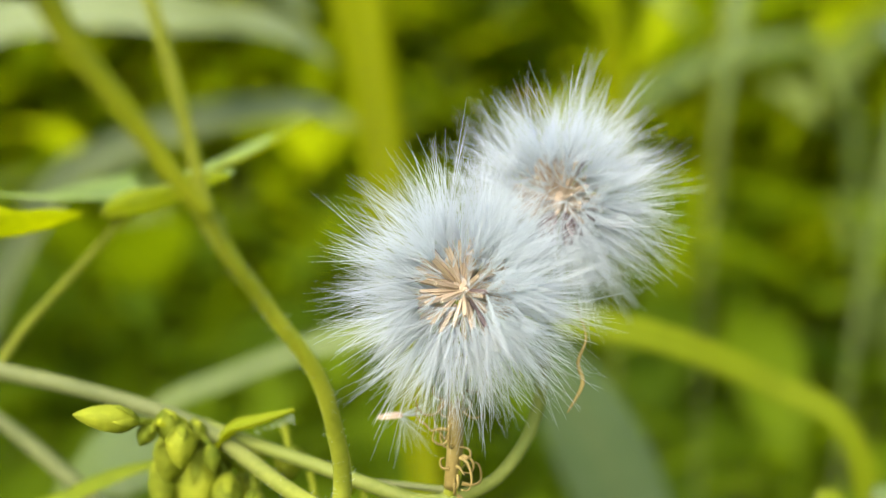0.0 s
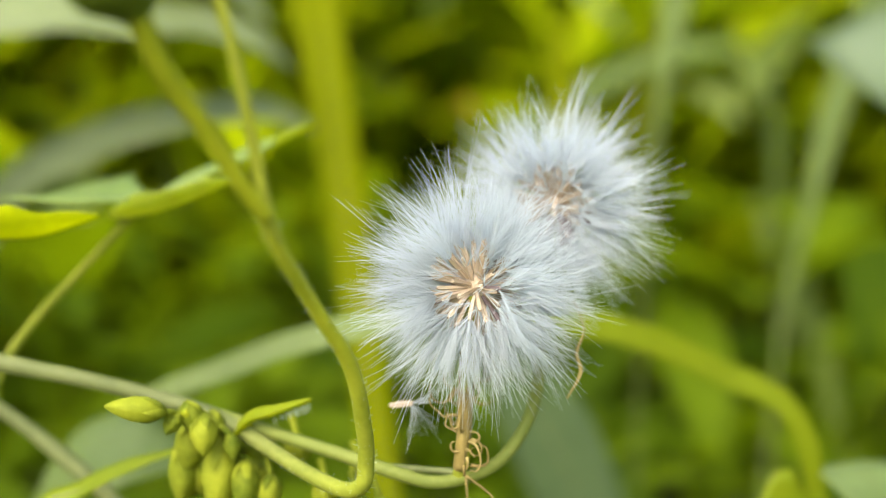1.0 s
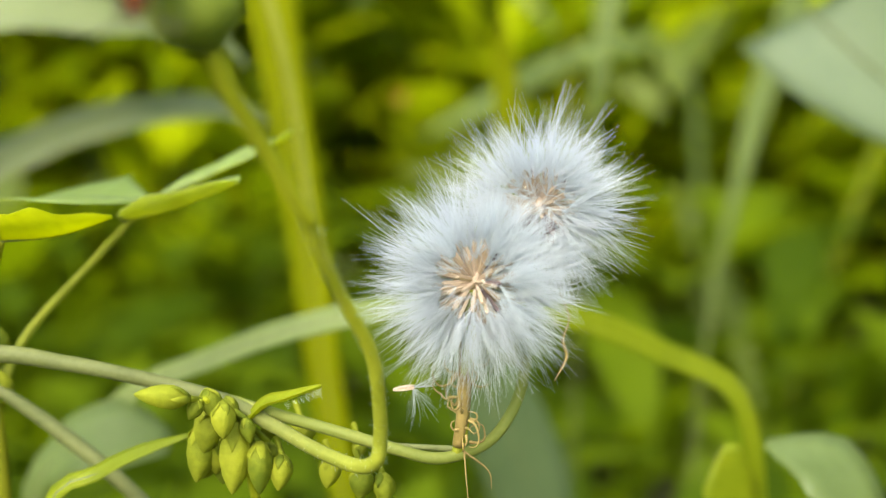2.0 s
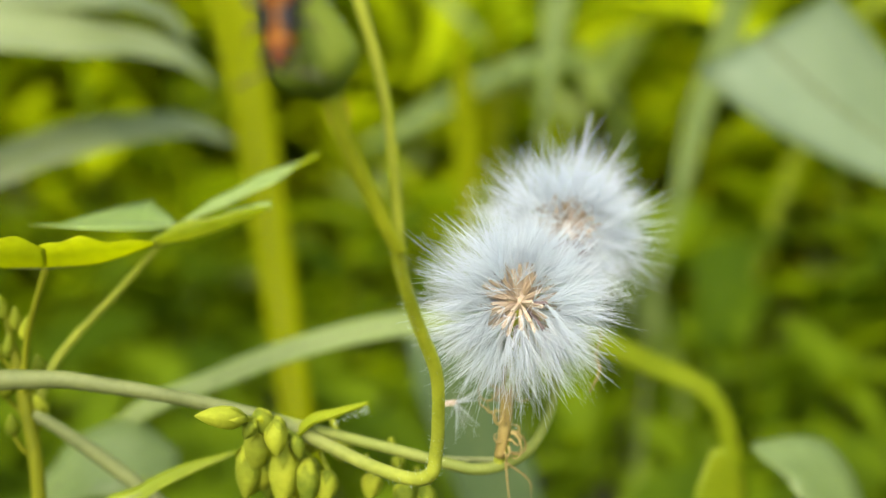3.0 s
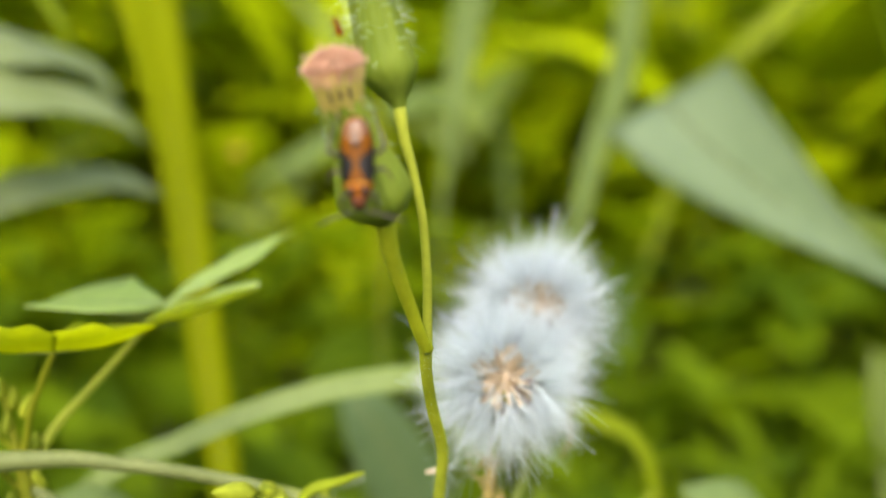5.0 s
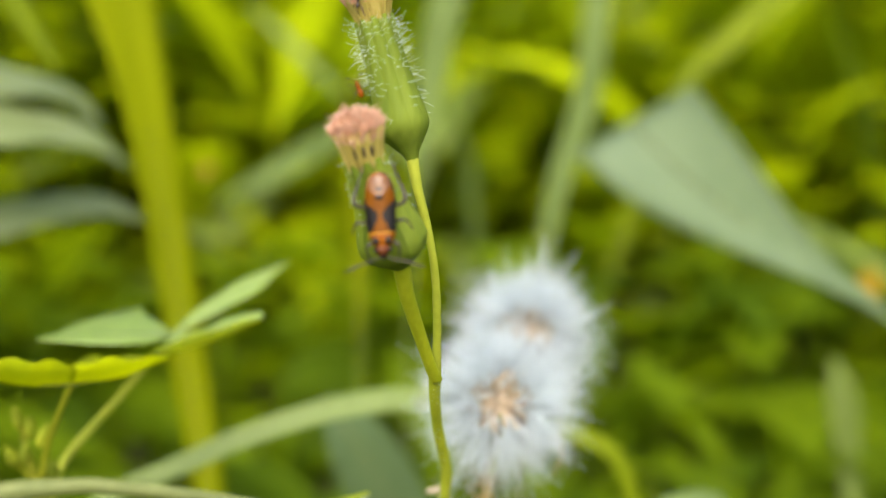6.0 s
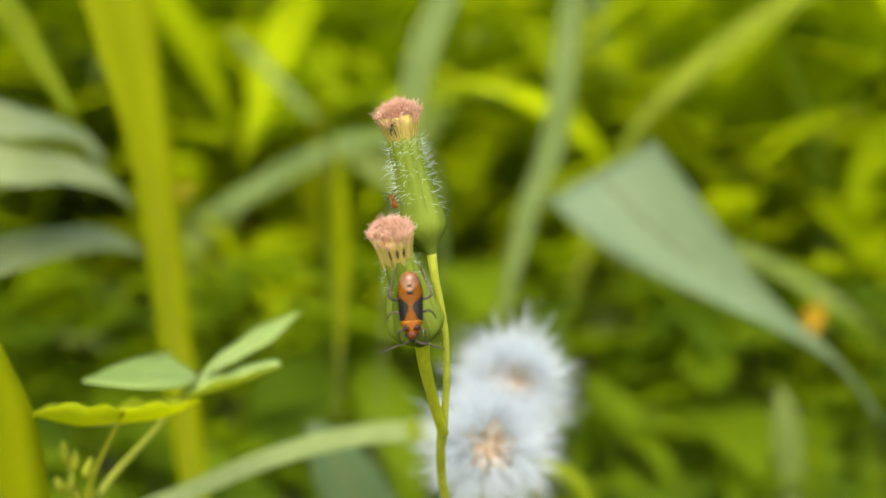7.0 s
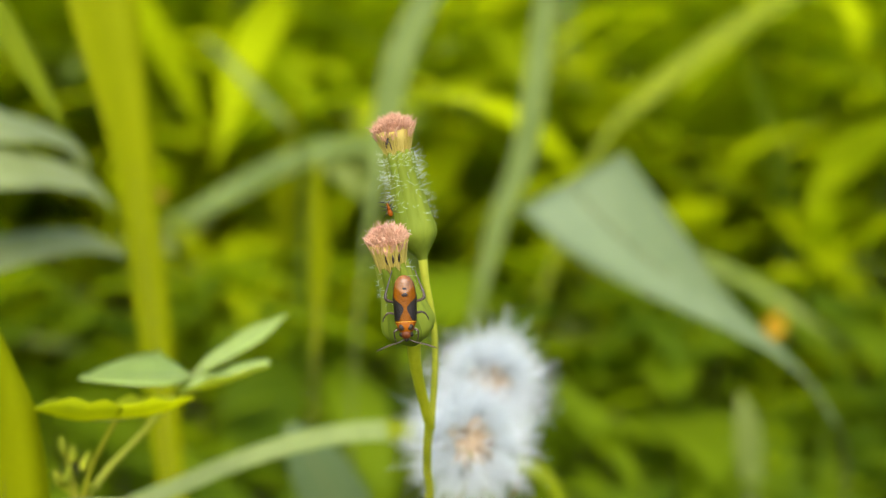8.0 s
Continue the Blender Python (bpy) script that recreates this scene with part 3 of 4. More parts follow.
# ---- the trefoil herb ----
def build_trefoil():
    top = thing("trefoil_herb", "clover-like herb with grey-green leaflets and thin petioles", "herb", at=v(-4.1, 9.3, -15))
    make("stem", *tube([(-4.1, 9.3, -15.2), (-4.12, 9.3, -8), (-4.17, 9.3, -3.34), (-4.27, 9.4, -2.3), (-4.34, 9.5, -1.9), (-4.40, 9.55, -1.6), (-4.45, 9.6, -1.35)], [0.08, 0.08, 0.07, 0.07, 0.055, 0.04, 0.02]), "olive_stem", top)
    make("petiole", *tube([(-4.25, 9.55, -2.4), (-4.0, 9.85, -1.85), (-3.4, 9.85, -1.2), (-2.79, 9.95, -0.54)], [0.055, 0.048, 0.04, 0.045]), "upper_stem", top)
    make("petiole", *tube([(-4.3, 9.45, -2.2), (-4.2, 9.2, -1.5), (-3.96, 8.85, -0.79)], [0.04, 0.032, 0.035]), "olive_stem", top)
    for k, (x, y, z) in enumerate([(-4.52, 9.5, -1.75), (-4.15, 9.5, -1.95), (-4.5, 9.55, -2.15), (-4.1, 9.45, -2.35), (-4.4, 9.35, -2.5)]):
        make("bud", *bud_shape(v(x, y, z), v(x + 0.09 * (k % 3 - 1), y - 0.05, z + 0.24), 0.07), "bud", top)
        make("stalk", *tube([(-4.26, 9.4, z - 0.22), ((x - 4.26) / 2, y, z - 0.13), (x, y, z + 0.02)], [0.025, 0.02, 0.02], n=8, seg=6), "olive_stem", top)
    c = (-2.78, 9.95, -0.53)
    for foot, tip, mid, wid, normals, fold in (
        ((-3.0, 9.66, -0.70), (-1.83, 9.35, -0.31), (-2.45, 9.52, -0.57), 0.74, [(0, -0.05, 1), (0, 0.06, 1), (0, -0.12, 1)], 0.42),
        (c, (-1.2, 10.58, 0.18), (-1.95, 10.3, -0.2), 0.56, [(-0.4, -0.15, 0.9), (-0.4, -0.22, 0.9), (-0.4, 0.1, 0.9)], 0.22),
        (c, (-4.0, 10.6, -0.54), (-3.35, 10.05, -0.50), 1.6, [(0.05, -0.17, 1)] * 3, 0.16),
    ):
        nm = spline(normals, 16)
        lf = make("leaflet", *leaf_from([foot, mid, tip], [q * wid for q in (ROUND if wid > 1.5 else BLUNT if foot == c else FRONT)], nm, fold=fold, thick=0.02, wave=0.0 if wid > 1.5 else 0.05), "leaflet", top)
        make("vein", *tube([foot, (mid[0], mid[1], mid[2] + 0.005), tip], [0.022, 0.015, 0.005], n=10, seg=6), "pale_stem", lf)
    d = (-3.95, 8.85, -0.79)
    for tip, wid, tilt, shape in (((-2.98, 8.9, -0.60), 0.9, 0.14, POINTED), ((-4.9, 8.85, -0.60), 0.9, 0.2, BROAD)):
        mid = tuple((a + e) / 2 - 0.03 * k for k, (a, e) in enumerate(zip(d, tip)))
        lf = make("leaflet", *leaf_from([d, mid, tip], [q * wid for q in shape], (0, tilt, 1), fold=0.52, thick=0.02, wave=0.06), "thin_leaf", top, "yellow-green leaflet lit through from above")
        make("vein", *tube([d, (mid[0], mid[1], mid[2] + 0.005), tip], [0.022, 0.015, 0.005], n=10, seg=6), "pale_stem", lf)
    for k, (x, y, z) in enumerate([(-4.46, 9.6, -1.38), (-4.36, 9.6, -1.5), (-4.45, 9.5, -1.75), (-4.28, 9.4, -1.55)]):
        make("bud", *bud_shape(v(x, y, z), v(x + 0.05 * (k - 1), y, z + 0.26), 0.06), "bud", top)
    make("side_stem", *tube([(-4.2, 9.4, -2.3), (-3.6, 9.3, -2.75), (-2.9, 9.2, -3.4), (-2.2, 9.1, -4.3), (-1.8, 9.1, -6), (-1.7, 9.1, -15)], [0.06, 0.08, 0.08, 0.08, 0.08, 0.08]), "pale_stem", top)


def bud_shape(a, b, radius, seg=10):
    """A closed pointed bud from a to b."""
    prof = [(0.0, 0.35), (0.1, 0.7), (0.28, 1.0), (0.5, 0.98), (0.72, 0.72), (0.88, 0.4), (0.97, 0.15), (1.0, 0.03)]
    a, b = np.array(a), np.array(b)
    line = np.array([a + (b - a) * s for s, _ in prof])
    return sweep(line, np.array([r * radius * CM for _, r in prof]), seg, 0.1, 5)


# ---- the tassel flower plant ----
def hair_tuft(n, cone, low, high, seed, thick=0.006, bend=0.25, strand=6):
    """Fine tapering hairs that fan out from the origin round +z."""
    rng = np.random.default_rng(seed)
    pieces = []
    strands = max(3, n // strand)
    for k in range(n):
        if k % strand == 0 or k < 1:
            th0, ph0 = cone * math.sqrt(((k // strand) + rng.uniform(0.1, 0.9)) / strands), rng.uniform(0, 6.283)
            ln0, wob0 = rng.uniform(low, high), rng.normal(0, 0.09, 3)
        th, ph = th0 + rng.normal(0, 0.055), ph0 + rng.normal(0, 0.10)
        ln = ln0 * rng.uniform(0.8, 1.08) * CM
        out = np.array([math.cos(ph), math.sin(ph), 0])
        d = np.array([0, 0, math.cos(th)]) + out * math.sin(th)
        wob = wob0 + rng.normal(0, 0.05, 3)
        line = np.array([d * ln * s + out * bend * ln * s * s * math.sin(th) + wob * ln * s * s for s in (0, 0.3, 0.65, 1)])
        rad = np.array([1, 0.95, 0.7, 0.2]) * thick * CM / 2 * rng.uniform(0.6, 1.4)
        pieces.append(sweep(line, rad, 3, closed=False))
    return join(pieces)


def achene_mesh(name, mat, length=0.27, wide=0.017):
    line = np.array([(0, 0, length * CM * s) for s in (0, 0.12, 0.4, 0.75, 0.95, 1.0)])
    vs, fs = sweep(line, np.array([0.45, 0.75, 1, 1.05, 0.9, 0.6]) * wide * CM, 10, 0.18, 5)
    me = bpy.data.meshes.new(name)
    me.from_pydata([tuple(p) for p in vs], [], fs)
    me.materials.append(MAT[mat])
    return me


def tuft_mesh(name, *args, **kw):
    vs, fs = hair_tuft(*args, **kw)
    me = bpy.data.meshes.new(name)
    me.from_pydata(vs.tolist(), [], fs)
    me.materials.append(MAT["hair"])
    me.polygons.foreach_set("use_smooth", [True] * len(me.polygons))
    return me


def directions(n, axis, low, high, rng):
    """n even directions whose angle to the axis lies between low and high degrees."""
    q = Vector(axis).normalized().to_track_quat("Z", "Y")
    out = []
    for i in range(n):
        c = math.cos(radians(low)) + (math.cos(radians(high)) - math.cos(radians(low))) * (i + 0.5) / n
        ph = i * 2.39996 + rng.normal(0, 0.12)
        s = math.sqrt(max(0, 1 - c * c))
        out.append(q @ Vector((s * math.cos(ph), s * math.sin(ph), c)))
    return out


def seed_head(parent, centre, axis, seed, tufts, label, n=92, bare=14, grey=0.0, wisps=()):
    rng = np.random.default_rng(seed)
    c = v(*centre)
    knob = sweep(np.array([c + Vector(axis).normalized() * s * CM for s in (-0.16, -0.12, -0.03, 0.04, 0.07)]), np.array([0.05, 0.11, 0.12, 0.08, 0.02]) * CM, 10)
    head = make("seed_head", *knob, "achene", parent, label)
    for d in directions(n, axis, 40, 150, rng):
        start = c + d * 0.10 * CM
        put("achene", ACHENE if rng.random() < (0.9 - grey if d.z < -0.15 else 0.9) else DARK_ACHENE, head, turned(start, start + d, rng.uniform(0, 6)))
        tip = start + d * 0.23 * CM
        put("pappus", tufts[rng.integers(len(tufts))], head, turned(tip, tip + d + Vector(rng.normal(0, 0.06, 3)), rng.uniform(0, 6)))
    for d in directions(bare, axis, 8, 75, rng):
        d = Vector((d.x * 1.2, d.y, d.z * (0.7 if d.z > 0 else 0.35))).normalized()
        start = c + d * 0.06 * CM
        put("achene", ACHENE, head, turned(start, start + d + Vector(rng.normal(0, 0.1, 3)), rng.uniform(0, 6)))
    for d in directions(22, axis, 22, 62, rng):
        start = c + d * rng.uniform(0.2, 0.3) * CM
        put("pappus", FLUFF[rng.integers(3)], head, turned(start, start + d, rng.uniform(0, 6)))
    for d in directions(46, axis, 50, 125, rng):
        start = c + d * rng.uniform(0.12, 0.26) * CM
        put("pappus", FLUFF[rng.integers(3)], head, turned(start, start + d, rng.uniform(0, 6)))
    for d in wisps:
        d = Vector(d).normalized()
        tip = c + d * 0.5 * CM
        put("pappus", WISP, head, turned(tip, tip + d, 1.0))
    return head


def flower_head(parent, base, top, crown, radius, seed, label, hairs, spread, taper=False):
    """A tassel flower: fused bracts with a swollen base, hooked hairs and a brush of florets."""
    rng = np.random.default_rng(seed)
    a, b, k = v(*base), v(*top), v(*crown)
    axis = (b - a)
    m = turned(a, b)
    length = axis.length
    prof = [(0.0, 0.27), (0.03, 0.36), (0.07, 0.58), (0.13, 0.84), (0.22, 1.0), (0.31, 0.97), (0.42, 0.86), (0.58, 0.70), (0.75, 0.60), (0.92, 0.56), (1.0, 0.55)]
    if taper:
        prof = [(0.0, 0.24), (0.05, 0.33), (0.12, 0.62), (0.20, 0.93), (0.255, 1.0), (0.32, 0.95), (0.45, 0.84), (0.6, 0.76), (0.75, 0.70), (0.92, 0.66), (1.0, 0.66)]
    ss, rr = np.array(prof).T
    head = make("flower_head", *sweep(np.array([m @ Vector((0, 0, length * s)) for s in np.linspace(0, 1, 22)]), np.interp(np.linspace(0, 1, 22), ss, rr) * radius * CM * 0.93, 20), "bract", parent, label)
    bracts = 9
    for i in range(bracts):
        line, wide = [], []
        half = math.pi / bracts * 1.02
        vs, fs = [], []
        rows, cols = 22, 5
        for r in range(rows):
            s = r / (rows - 1)
            rad = np.interp(s, ss, rr) * radius * CM
            for q in range(cols):
                u = (q / (cols - 1) * 2 - 1)
                ang = 2 * math.pi * i / bracts + u * half * (1 if s < 0.9 else 1 - (s - 0.9) * 6)
                bulge = 1 + (0.02 + 0.17 * s) * (1 - u * u)
                vs.append(m @ Vector((rad * bulge * math.cos(ang), rad * bulge * math.sin(ang), length * s * 1.02)))
        for r in range(rows - 1):
            for q in range(cols - 1):
                x = r * cols + q
                fs.append((x, x + 1, x + cols + 1, x + cols))
        make("bract", vs, fs, "bract", head)
    pieces = []
    for _ in range(hairs):
        s, ang = 0.22 + 0.8 * rng.random() ** 0.42, rng.uniform(0, 6.283)
        rad = np.interp(s, ss, rr) * radius * CM * 1.04
        out = Vector((math.cos(ang), math.sin(ang), 0))
        p = Vector((rad * out.x, rad * out.y, length * s))
        ln = rng.uniform(0.03, 0.13) * CM * (0.6 if hairs < 100 else 1)
        hook = Vector((-out.y, out.x, 0)) * rng.normal(0, 0.55) + Vector((0, 0, rng.uniform(-0.9, 0.8)))
        line = np.array([m @ (p + out * ln * t + hook * ln * t * t * 0.8) for t in (0, 0.35, 0.7, 1)])
        pieces.append(sweep(line, np.array([1, 0.8, 0.6, 0.3]) * 0.0016 * CM, 4, closed=False))
    make("hairs", *join(pieces), "bristle", head, "short white hooked hairs")
    # the brush of florets
    ln = (k - b).length
    q = turned(b, k)
    core = [(-0.2, 0.52), (0.1, 0.58), (0.4, 0.58 + 0.45 * (spread - 0.58)), (0.66, 0.58 + 0.8 * (spread - 0.58)), (0.8, 0.55 * spread), (0.84, 0.1)]
    make("floret_core", *sweep(np.array([q @ Vector((0, 0, ln * h)) for h, _ in core]), np.array([w for _, w in core]) * radius * CM, 36, 0.05, 12), "floret_tube", head, "packed yellowish floret tubes")
    for i in range(210):
        r = math.sqrt((i + 0.5) / 210)
        ph = i * 2.39996
        foot = q @ Vector((r * 0.54 * radius * CM * math.cos(ph), r * 0.54 * radius * CM * math.sin(ph), -0.06 * CM))
        rise = ln * (1.1 - 0.3 * r * r) * rng.uniform(0.80, 1.10)
        lean = 0.07 * radius * CM
        head_at = q @ Vector((r * spread * radius * CM * math.cos(ph) + rng.normal(0, lean), r * spread * radius * CM * math.sin(ph) + rng.normal(0, lean), rise))
        fm = turned(foot, head_at, rng.uniform(0, 6))
        fm = fm @ Matrix.Diagonal((0.85, 0.85, (Vector(head_at) - Vector(foot)).length / (0.4 * CM), 1))
        put("floret", FLORET, head, fm)
        if i > 180 and i % 4 == 0:
            out = q @ Vector((0.64 * radius * CM * math.cos(ph), 0.64 * radius * CM * math.sin(ph), ln * 0.15))
            tip = q @ Vector((0.74 * radius * CM * math.cos(ph), 0.74 * radius * CM * math.sin(ph), ln * 0.42))
            make("anther", *sweep(np.array([out, (out + tip) / 2, tip]), np.array([0.006, 0.013, 0.004]) * CM, 6), "leg", head, "withered dark anther")
    pieces = []
    for _ in range(520):
        r, ph = math.sqrt(rng.random()), rng.uniform(0, 6.283)
        p = q @ Vector((r * spread * 0.93 * radius * CM * math.cos(ph), r * spread * 0.93 * radius * CM * math.sin(ph), ln * (1.0 - 0.3 * r * r)))
        d = (q.to_3x3() @ Vector((0.9 * r * math.cos(ph) + rng.normal(0, 0.4), 0.9 * r * math.sin(ph) + rng.normal(0, 0.4), 0.8))).normalized()
        size = rng.uniform(0.03, 0.07) * CM
        curl = Vector(rng.normal(0, 0.35, 3)) * size
        pieces.append(sweep(np.array([p - d * size * 0.5, p + d * size * 0.5, p + d * size + curl]), np.array([0.0045, 0.004, 0.0025]) * CM, 4, closed=False))
    make("style_fuzz", *join(pieces), "floret", head, "soft pink fuzz of curled style tips")
    return head


def floret_mesh():
    """A slender tube that opens into small curled lobes; 0.4 cm long."""
    me = bpy.data.meshes.new("floret")
    tv, tf = sweep(np.array([(0, 0, z * CM) for z in (0, 0.15, 0.27, 0.31)]), np.array([0.007, 0.008, 0.011, 0.013]) * CM, 6, closed=False)
    pieces, cut = [(tv, tf)], len(tf)
    for j in range(5):
        a = 2 * math.pi * j / 5
        c, s = math.cos(a), math.sin(a)
        pts = [(0.011, 0.28, 0.006), (0.017, 0.33, 0.008), (0.028, 0.375, 0.007), (0.044, 0.39, 0.002)]
        vs = []
        for r, z, w in pts:
            vs += [((r * c - w * s) * CM, (r * s + w * c) * CM, z * CM), ((r * c + w * s) * CM, (r * s - w * c) * CM, z * CM)]
        pieces.append((np.array(vs), [(2 * i, 2 * i + 1, 2 * i + 3, 2 * i + 2) for i in range(3)]))
    vs, fs = join(pieces)
    me.from_pydata(vs.tolist(), [], fs)
    me.materials.append(MAT["floret_tube"])
    me.materials.append(MAT["floret"])
    for i, p in enumerate(me.polygons):
        p.material_index = 0 if i < cut else 1
        p.use_smooth = True
    return me


ACHENE, DARK_ACHENE = achene_mesh("achene", "achene"), achene_mesh("grey_achene", "dark_achene")
TUFTS = [tuft_mesh("pappus", 46, 0.60, 0.38, 0.755, 20 + i, thick=0.0048, strand=5) for i in range(6)]
SHORT_TUFTS = [tuft_mesh("pappus", 46, 0.62, 0.35, 0.70, 30 + i, thick=0.0048, strand=5) for i in range(6)]
WISP = tuft_mesh("wisp", 7, 0.12, 0.45, 0.80, 40, strand=7, thick=0.0045)
FLUFF = [tuft_mesh("fluff", 14, 0.5, 0.28, 0.55, 70 + i, thick=0.0042, strand=3) for i in range(3)]
FLORET = floret_mesh()


def build_tassel_plant():
    top = thing("tassel_flower", "tassel flower with two white seed heads and two pink-orange flower heads", "plant", at=v(-5.8, 6.2, -15))
    main = [(-5.8, 6.2, -15.2), (-6.4, 7.4, -10), (-6.3, 8.9, -5), (-5.6, 9.05, -2.5), (-4.9, 8.9, -1.91), (-4.0, 8.6, -1.79), (-3.41, 8.5, -1.87), (-2.92, 8.4, -1.96), (-2.43, 8.35, -2.09), (-1.91, 8.2, -2.23), (-1.54, 7.9, -2.37), (-1.17, 7.5, -2.49), (-0.86, 7.15, -2.53), (-0.72, 6.98, -2.44), (-0.69, 6.93, -2.25), (-0.70, 6.8, -1.98), (-0.78, 6.5, -1.47), (-1.0, 6.15, -1.0), (-1.18, 5.8, -0.6), (-1.26, 5.6, -0.34)]
    radii = [0.12] * 5 + [0.085, 0.075, 0.07, 0.07, 0.068, 0.064, 0.062, 0.062, 0.062, 0.060, 0.057, 0.053, 0.050, 0.048, 0.056]
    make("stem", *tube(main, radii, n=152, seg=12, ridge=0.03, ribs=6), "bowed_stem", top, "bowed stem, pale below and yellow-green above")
    rng = np.random.default_rng(17)
    line = spline([v(*p) for p in main[10:]], 200)
    tang, us, ws = ring_frames(line)
    pieces = []
    for _ in range(260):
        k, a = rng.integers(200), rng.uniform(0, 6.283)
        out = math.cos(a) * us[k] + math.sin(a) * ws[k]
        p, ln = line[k] + out * 0.05 * CM, rng.uniform(0.02, 0.05) * CM
        pieces.append(sweep(np.array([p, p + out * ln * 0.6 + tang[k] * ln * 0.2, p + out * ln + tang[k] * ln * 0.5]), np.array([0.0011, 0.0009, 0.0004]) * CM, 3, closed=False))
    make("stem_hairs", *join(pieces), "bristle", top, "fine pale fuzz")
    make("branch", *tube([(-1.91, 8.22, -2.22), (-1.45, 8.0, -2.32), (-0.97, 7.8, -2.43), (-0.51, 7.6, -2.54), (-0.19, 7.5, -2.61), (0.09, 7.5, -2.58), (0.36, 7.6, -2.49), (0.58, 7.75, -2.27), (0.70, 7.87, -2.0), (0.75, 7.93, -1.6), (0.83, 8.03, -0.95), (0.87, 8.08, -0.56)], [0.06, 0.055, 0.055, 0.055, 0.055, 0.053, 0.05, 0.05, 0.05, 0.05, 0.05, 0.05], n=60), "young_stem", top)
    make("branch", *tube([(0.02, 7.5, -2.58), (0.08, 7.45, -2.3), (0.07, 7.36, -1.9), (0.1, 7.25, -1.5), (0.1, 7.2, -1.1)], [0.05, 0.048, 0.05, 0.06, 0.06], n=24), "upper_stem", top)
    make("branch", *tube([(-0.55, 7.92, -2.6), (-0.25, 7.8, -2.6), (0.05, 7.62, -2.58)], [0.022, 0.026, 0.03], n=16), "pale_stem", top, "thin pale twig")
    make("branch", *tube([(-1.24, 5.62, -0.38), (-1.35, 5.5, -0.21), (-1.445, 5.4, -0.03), (-1.585, 5.24, 0.22), (-1.715, 5.07, 0.46), (-1.79, 4.955, 0.68)], [0.055, 0.052, 0.054, 0.058, 0.062, 0.072], n=36), "stem", top)
    make("branch", *tube([(-1.20, 5.74, -0.53), (-1.245, 5.6, -0.3), (-1.27, 5.53, -0.1), (-1.31, 5.42, 0.2), (-1.38, 5.3, 0.6), (-1.465, 5.24, 0.95), (-1.56, 5.2, 1.25), (-1.605, 5.19, 1.49)], [0.045, 0.042, 0.038, 0.036, 0.034, 0.035, 0.042, 0.052], n=44), "upper_stem", top)
    seed_head(top, (0.14, 7.22, -1.04), (-0.32, -1, 0.2), 5, TUFTS, "round white fluffy seed head with tan seeds")
    seed_head(top, (0.88, 8.08, -0.50), (-0.3, -0.95, 0.02), 8, SHORT_TUFTS, "ragged white seed head with long loose wisps", grey=0.7, wisps=[(0.08, -0.2, 1), (0.55, -0.1, 0.85), (0.22, 0, 1)])
    flower_head(top, (-1.79, 4.955, 0.665), (-2.13, 4.80, 1.48), (-2.22, 4.74, 1.80), 0.26, 2, "green flower head with faded pink florets", 70, 0.76)
    flower_head(top, (-1.60, 5.19, 1.47), (-1.86, 5.30, 2.54), (-1.94, 5.30, 2.88), 0.205, 4, "hairy green flower head with pink-orange florets", 340, 1.04, taper=True)
    # dry bracts and fibres under the seed head
    rng = np.random.default_rng(9)
    make("dry_stub", *tube([(0.09, 7.3, -1.55), (0.07, 7.36, -1.9), (0.06, 7.40, -2.2), (0.03, 7.47, -2.5)], [0.07, 0.058, 0.055, 0.05], n=20, seg=9, ridge=0.12, ribs=5), "dry", top, "withered tan stalk end")
    for i in range(24):
        a, z0 = rng.uniform(0, 6.283), rng.uniform(-2.45, -1.75)
        out, curl, size = np.array((math.cos(a), 0.5 * math.sin(a) - 0.2, 0)), rng.uniform(0.3, 2.6), rng.uniform(0.06, 0.17)
        p = np.array((0.065, 7.38, z0)) + out * 0.05
        pts, head = [tuple(p)], rng.uniform(-1.4, 0.2)
        for k in range(6):
            p = p + (out * math.cos(head) + np.array((0, 0, math.sin(head)))) * size * 0.42
            head += curl * 0.3 * (1 if i % 3 else -1) + rng.normal(0, 0.35)
            pts.append(tuple(p))
        make("dry_bract", *tube(pts, [0.016, 0.010, 0.009, 0.006, 0.003], n=14, seg=5), "dry", top)
    for x, dz in ((0.09, 0.5), (0.28, 0.28)):
        make("dry_fibre", *tube([(0.08, 7.45, -2.55), (x, 7.4, -2.6 - dz * 0.4), (x + 0.03, 7.4, -2.6 - dz)], [0.010, 0.007, 0.003], n=10, seg=5), "dry", top)
    make("dry_bract", *tube([(0.93, 7.5, -1.2), (1.0, 7.46, -1.42), (0.94, 7.44, -1.6), (0.97, 7.42, -1.75), (0.86, 7.4, -1.95)], [0.006, 0.008, 0.014, 0.017, 0.006], n=16, seg=6), "dry", top)
    lf = make("leaf", *leaf_from([(-1.75, 8.0, -2.34), (-1.6, 7.95, -2.2), (-1.42, 7.88, -2.13), (-1.12, 7.78, -2.0)], [0.06, 0.12, 0.145, 0.15, 0.14, 0.11, 0.07, 0.02], (-0.3, -0.3, 0.9), fold=0.7, thick=0.03), "leaf", top, "small pointed green leaf")
    rng = np.random.default_rng(31)
    pieces = []
    for _ in range(60):
        f = rng.uniform(-0.1, 0.2)
        p = np.array(v(-1.34 + f, 7.84 - 0.3 * f, -2.13 + 0.42 * f + rng.uniform(-0.02, 0.02)))
        d = np.array((0.5, -0.3, -0.35)) + rng.normal(0, 0.35, 3)
        pieces.append(sweep(np.array([p, p + d * 0.03 * CM, p + d * 0.06 * CM]), np.array([0.0009, 0.0007, 0.0003]) * CM, 3, closed=False))
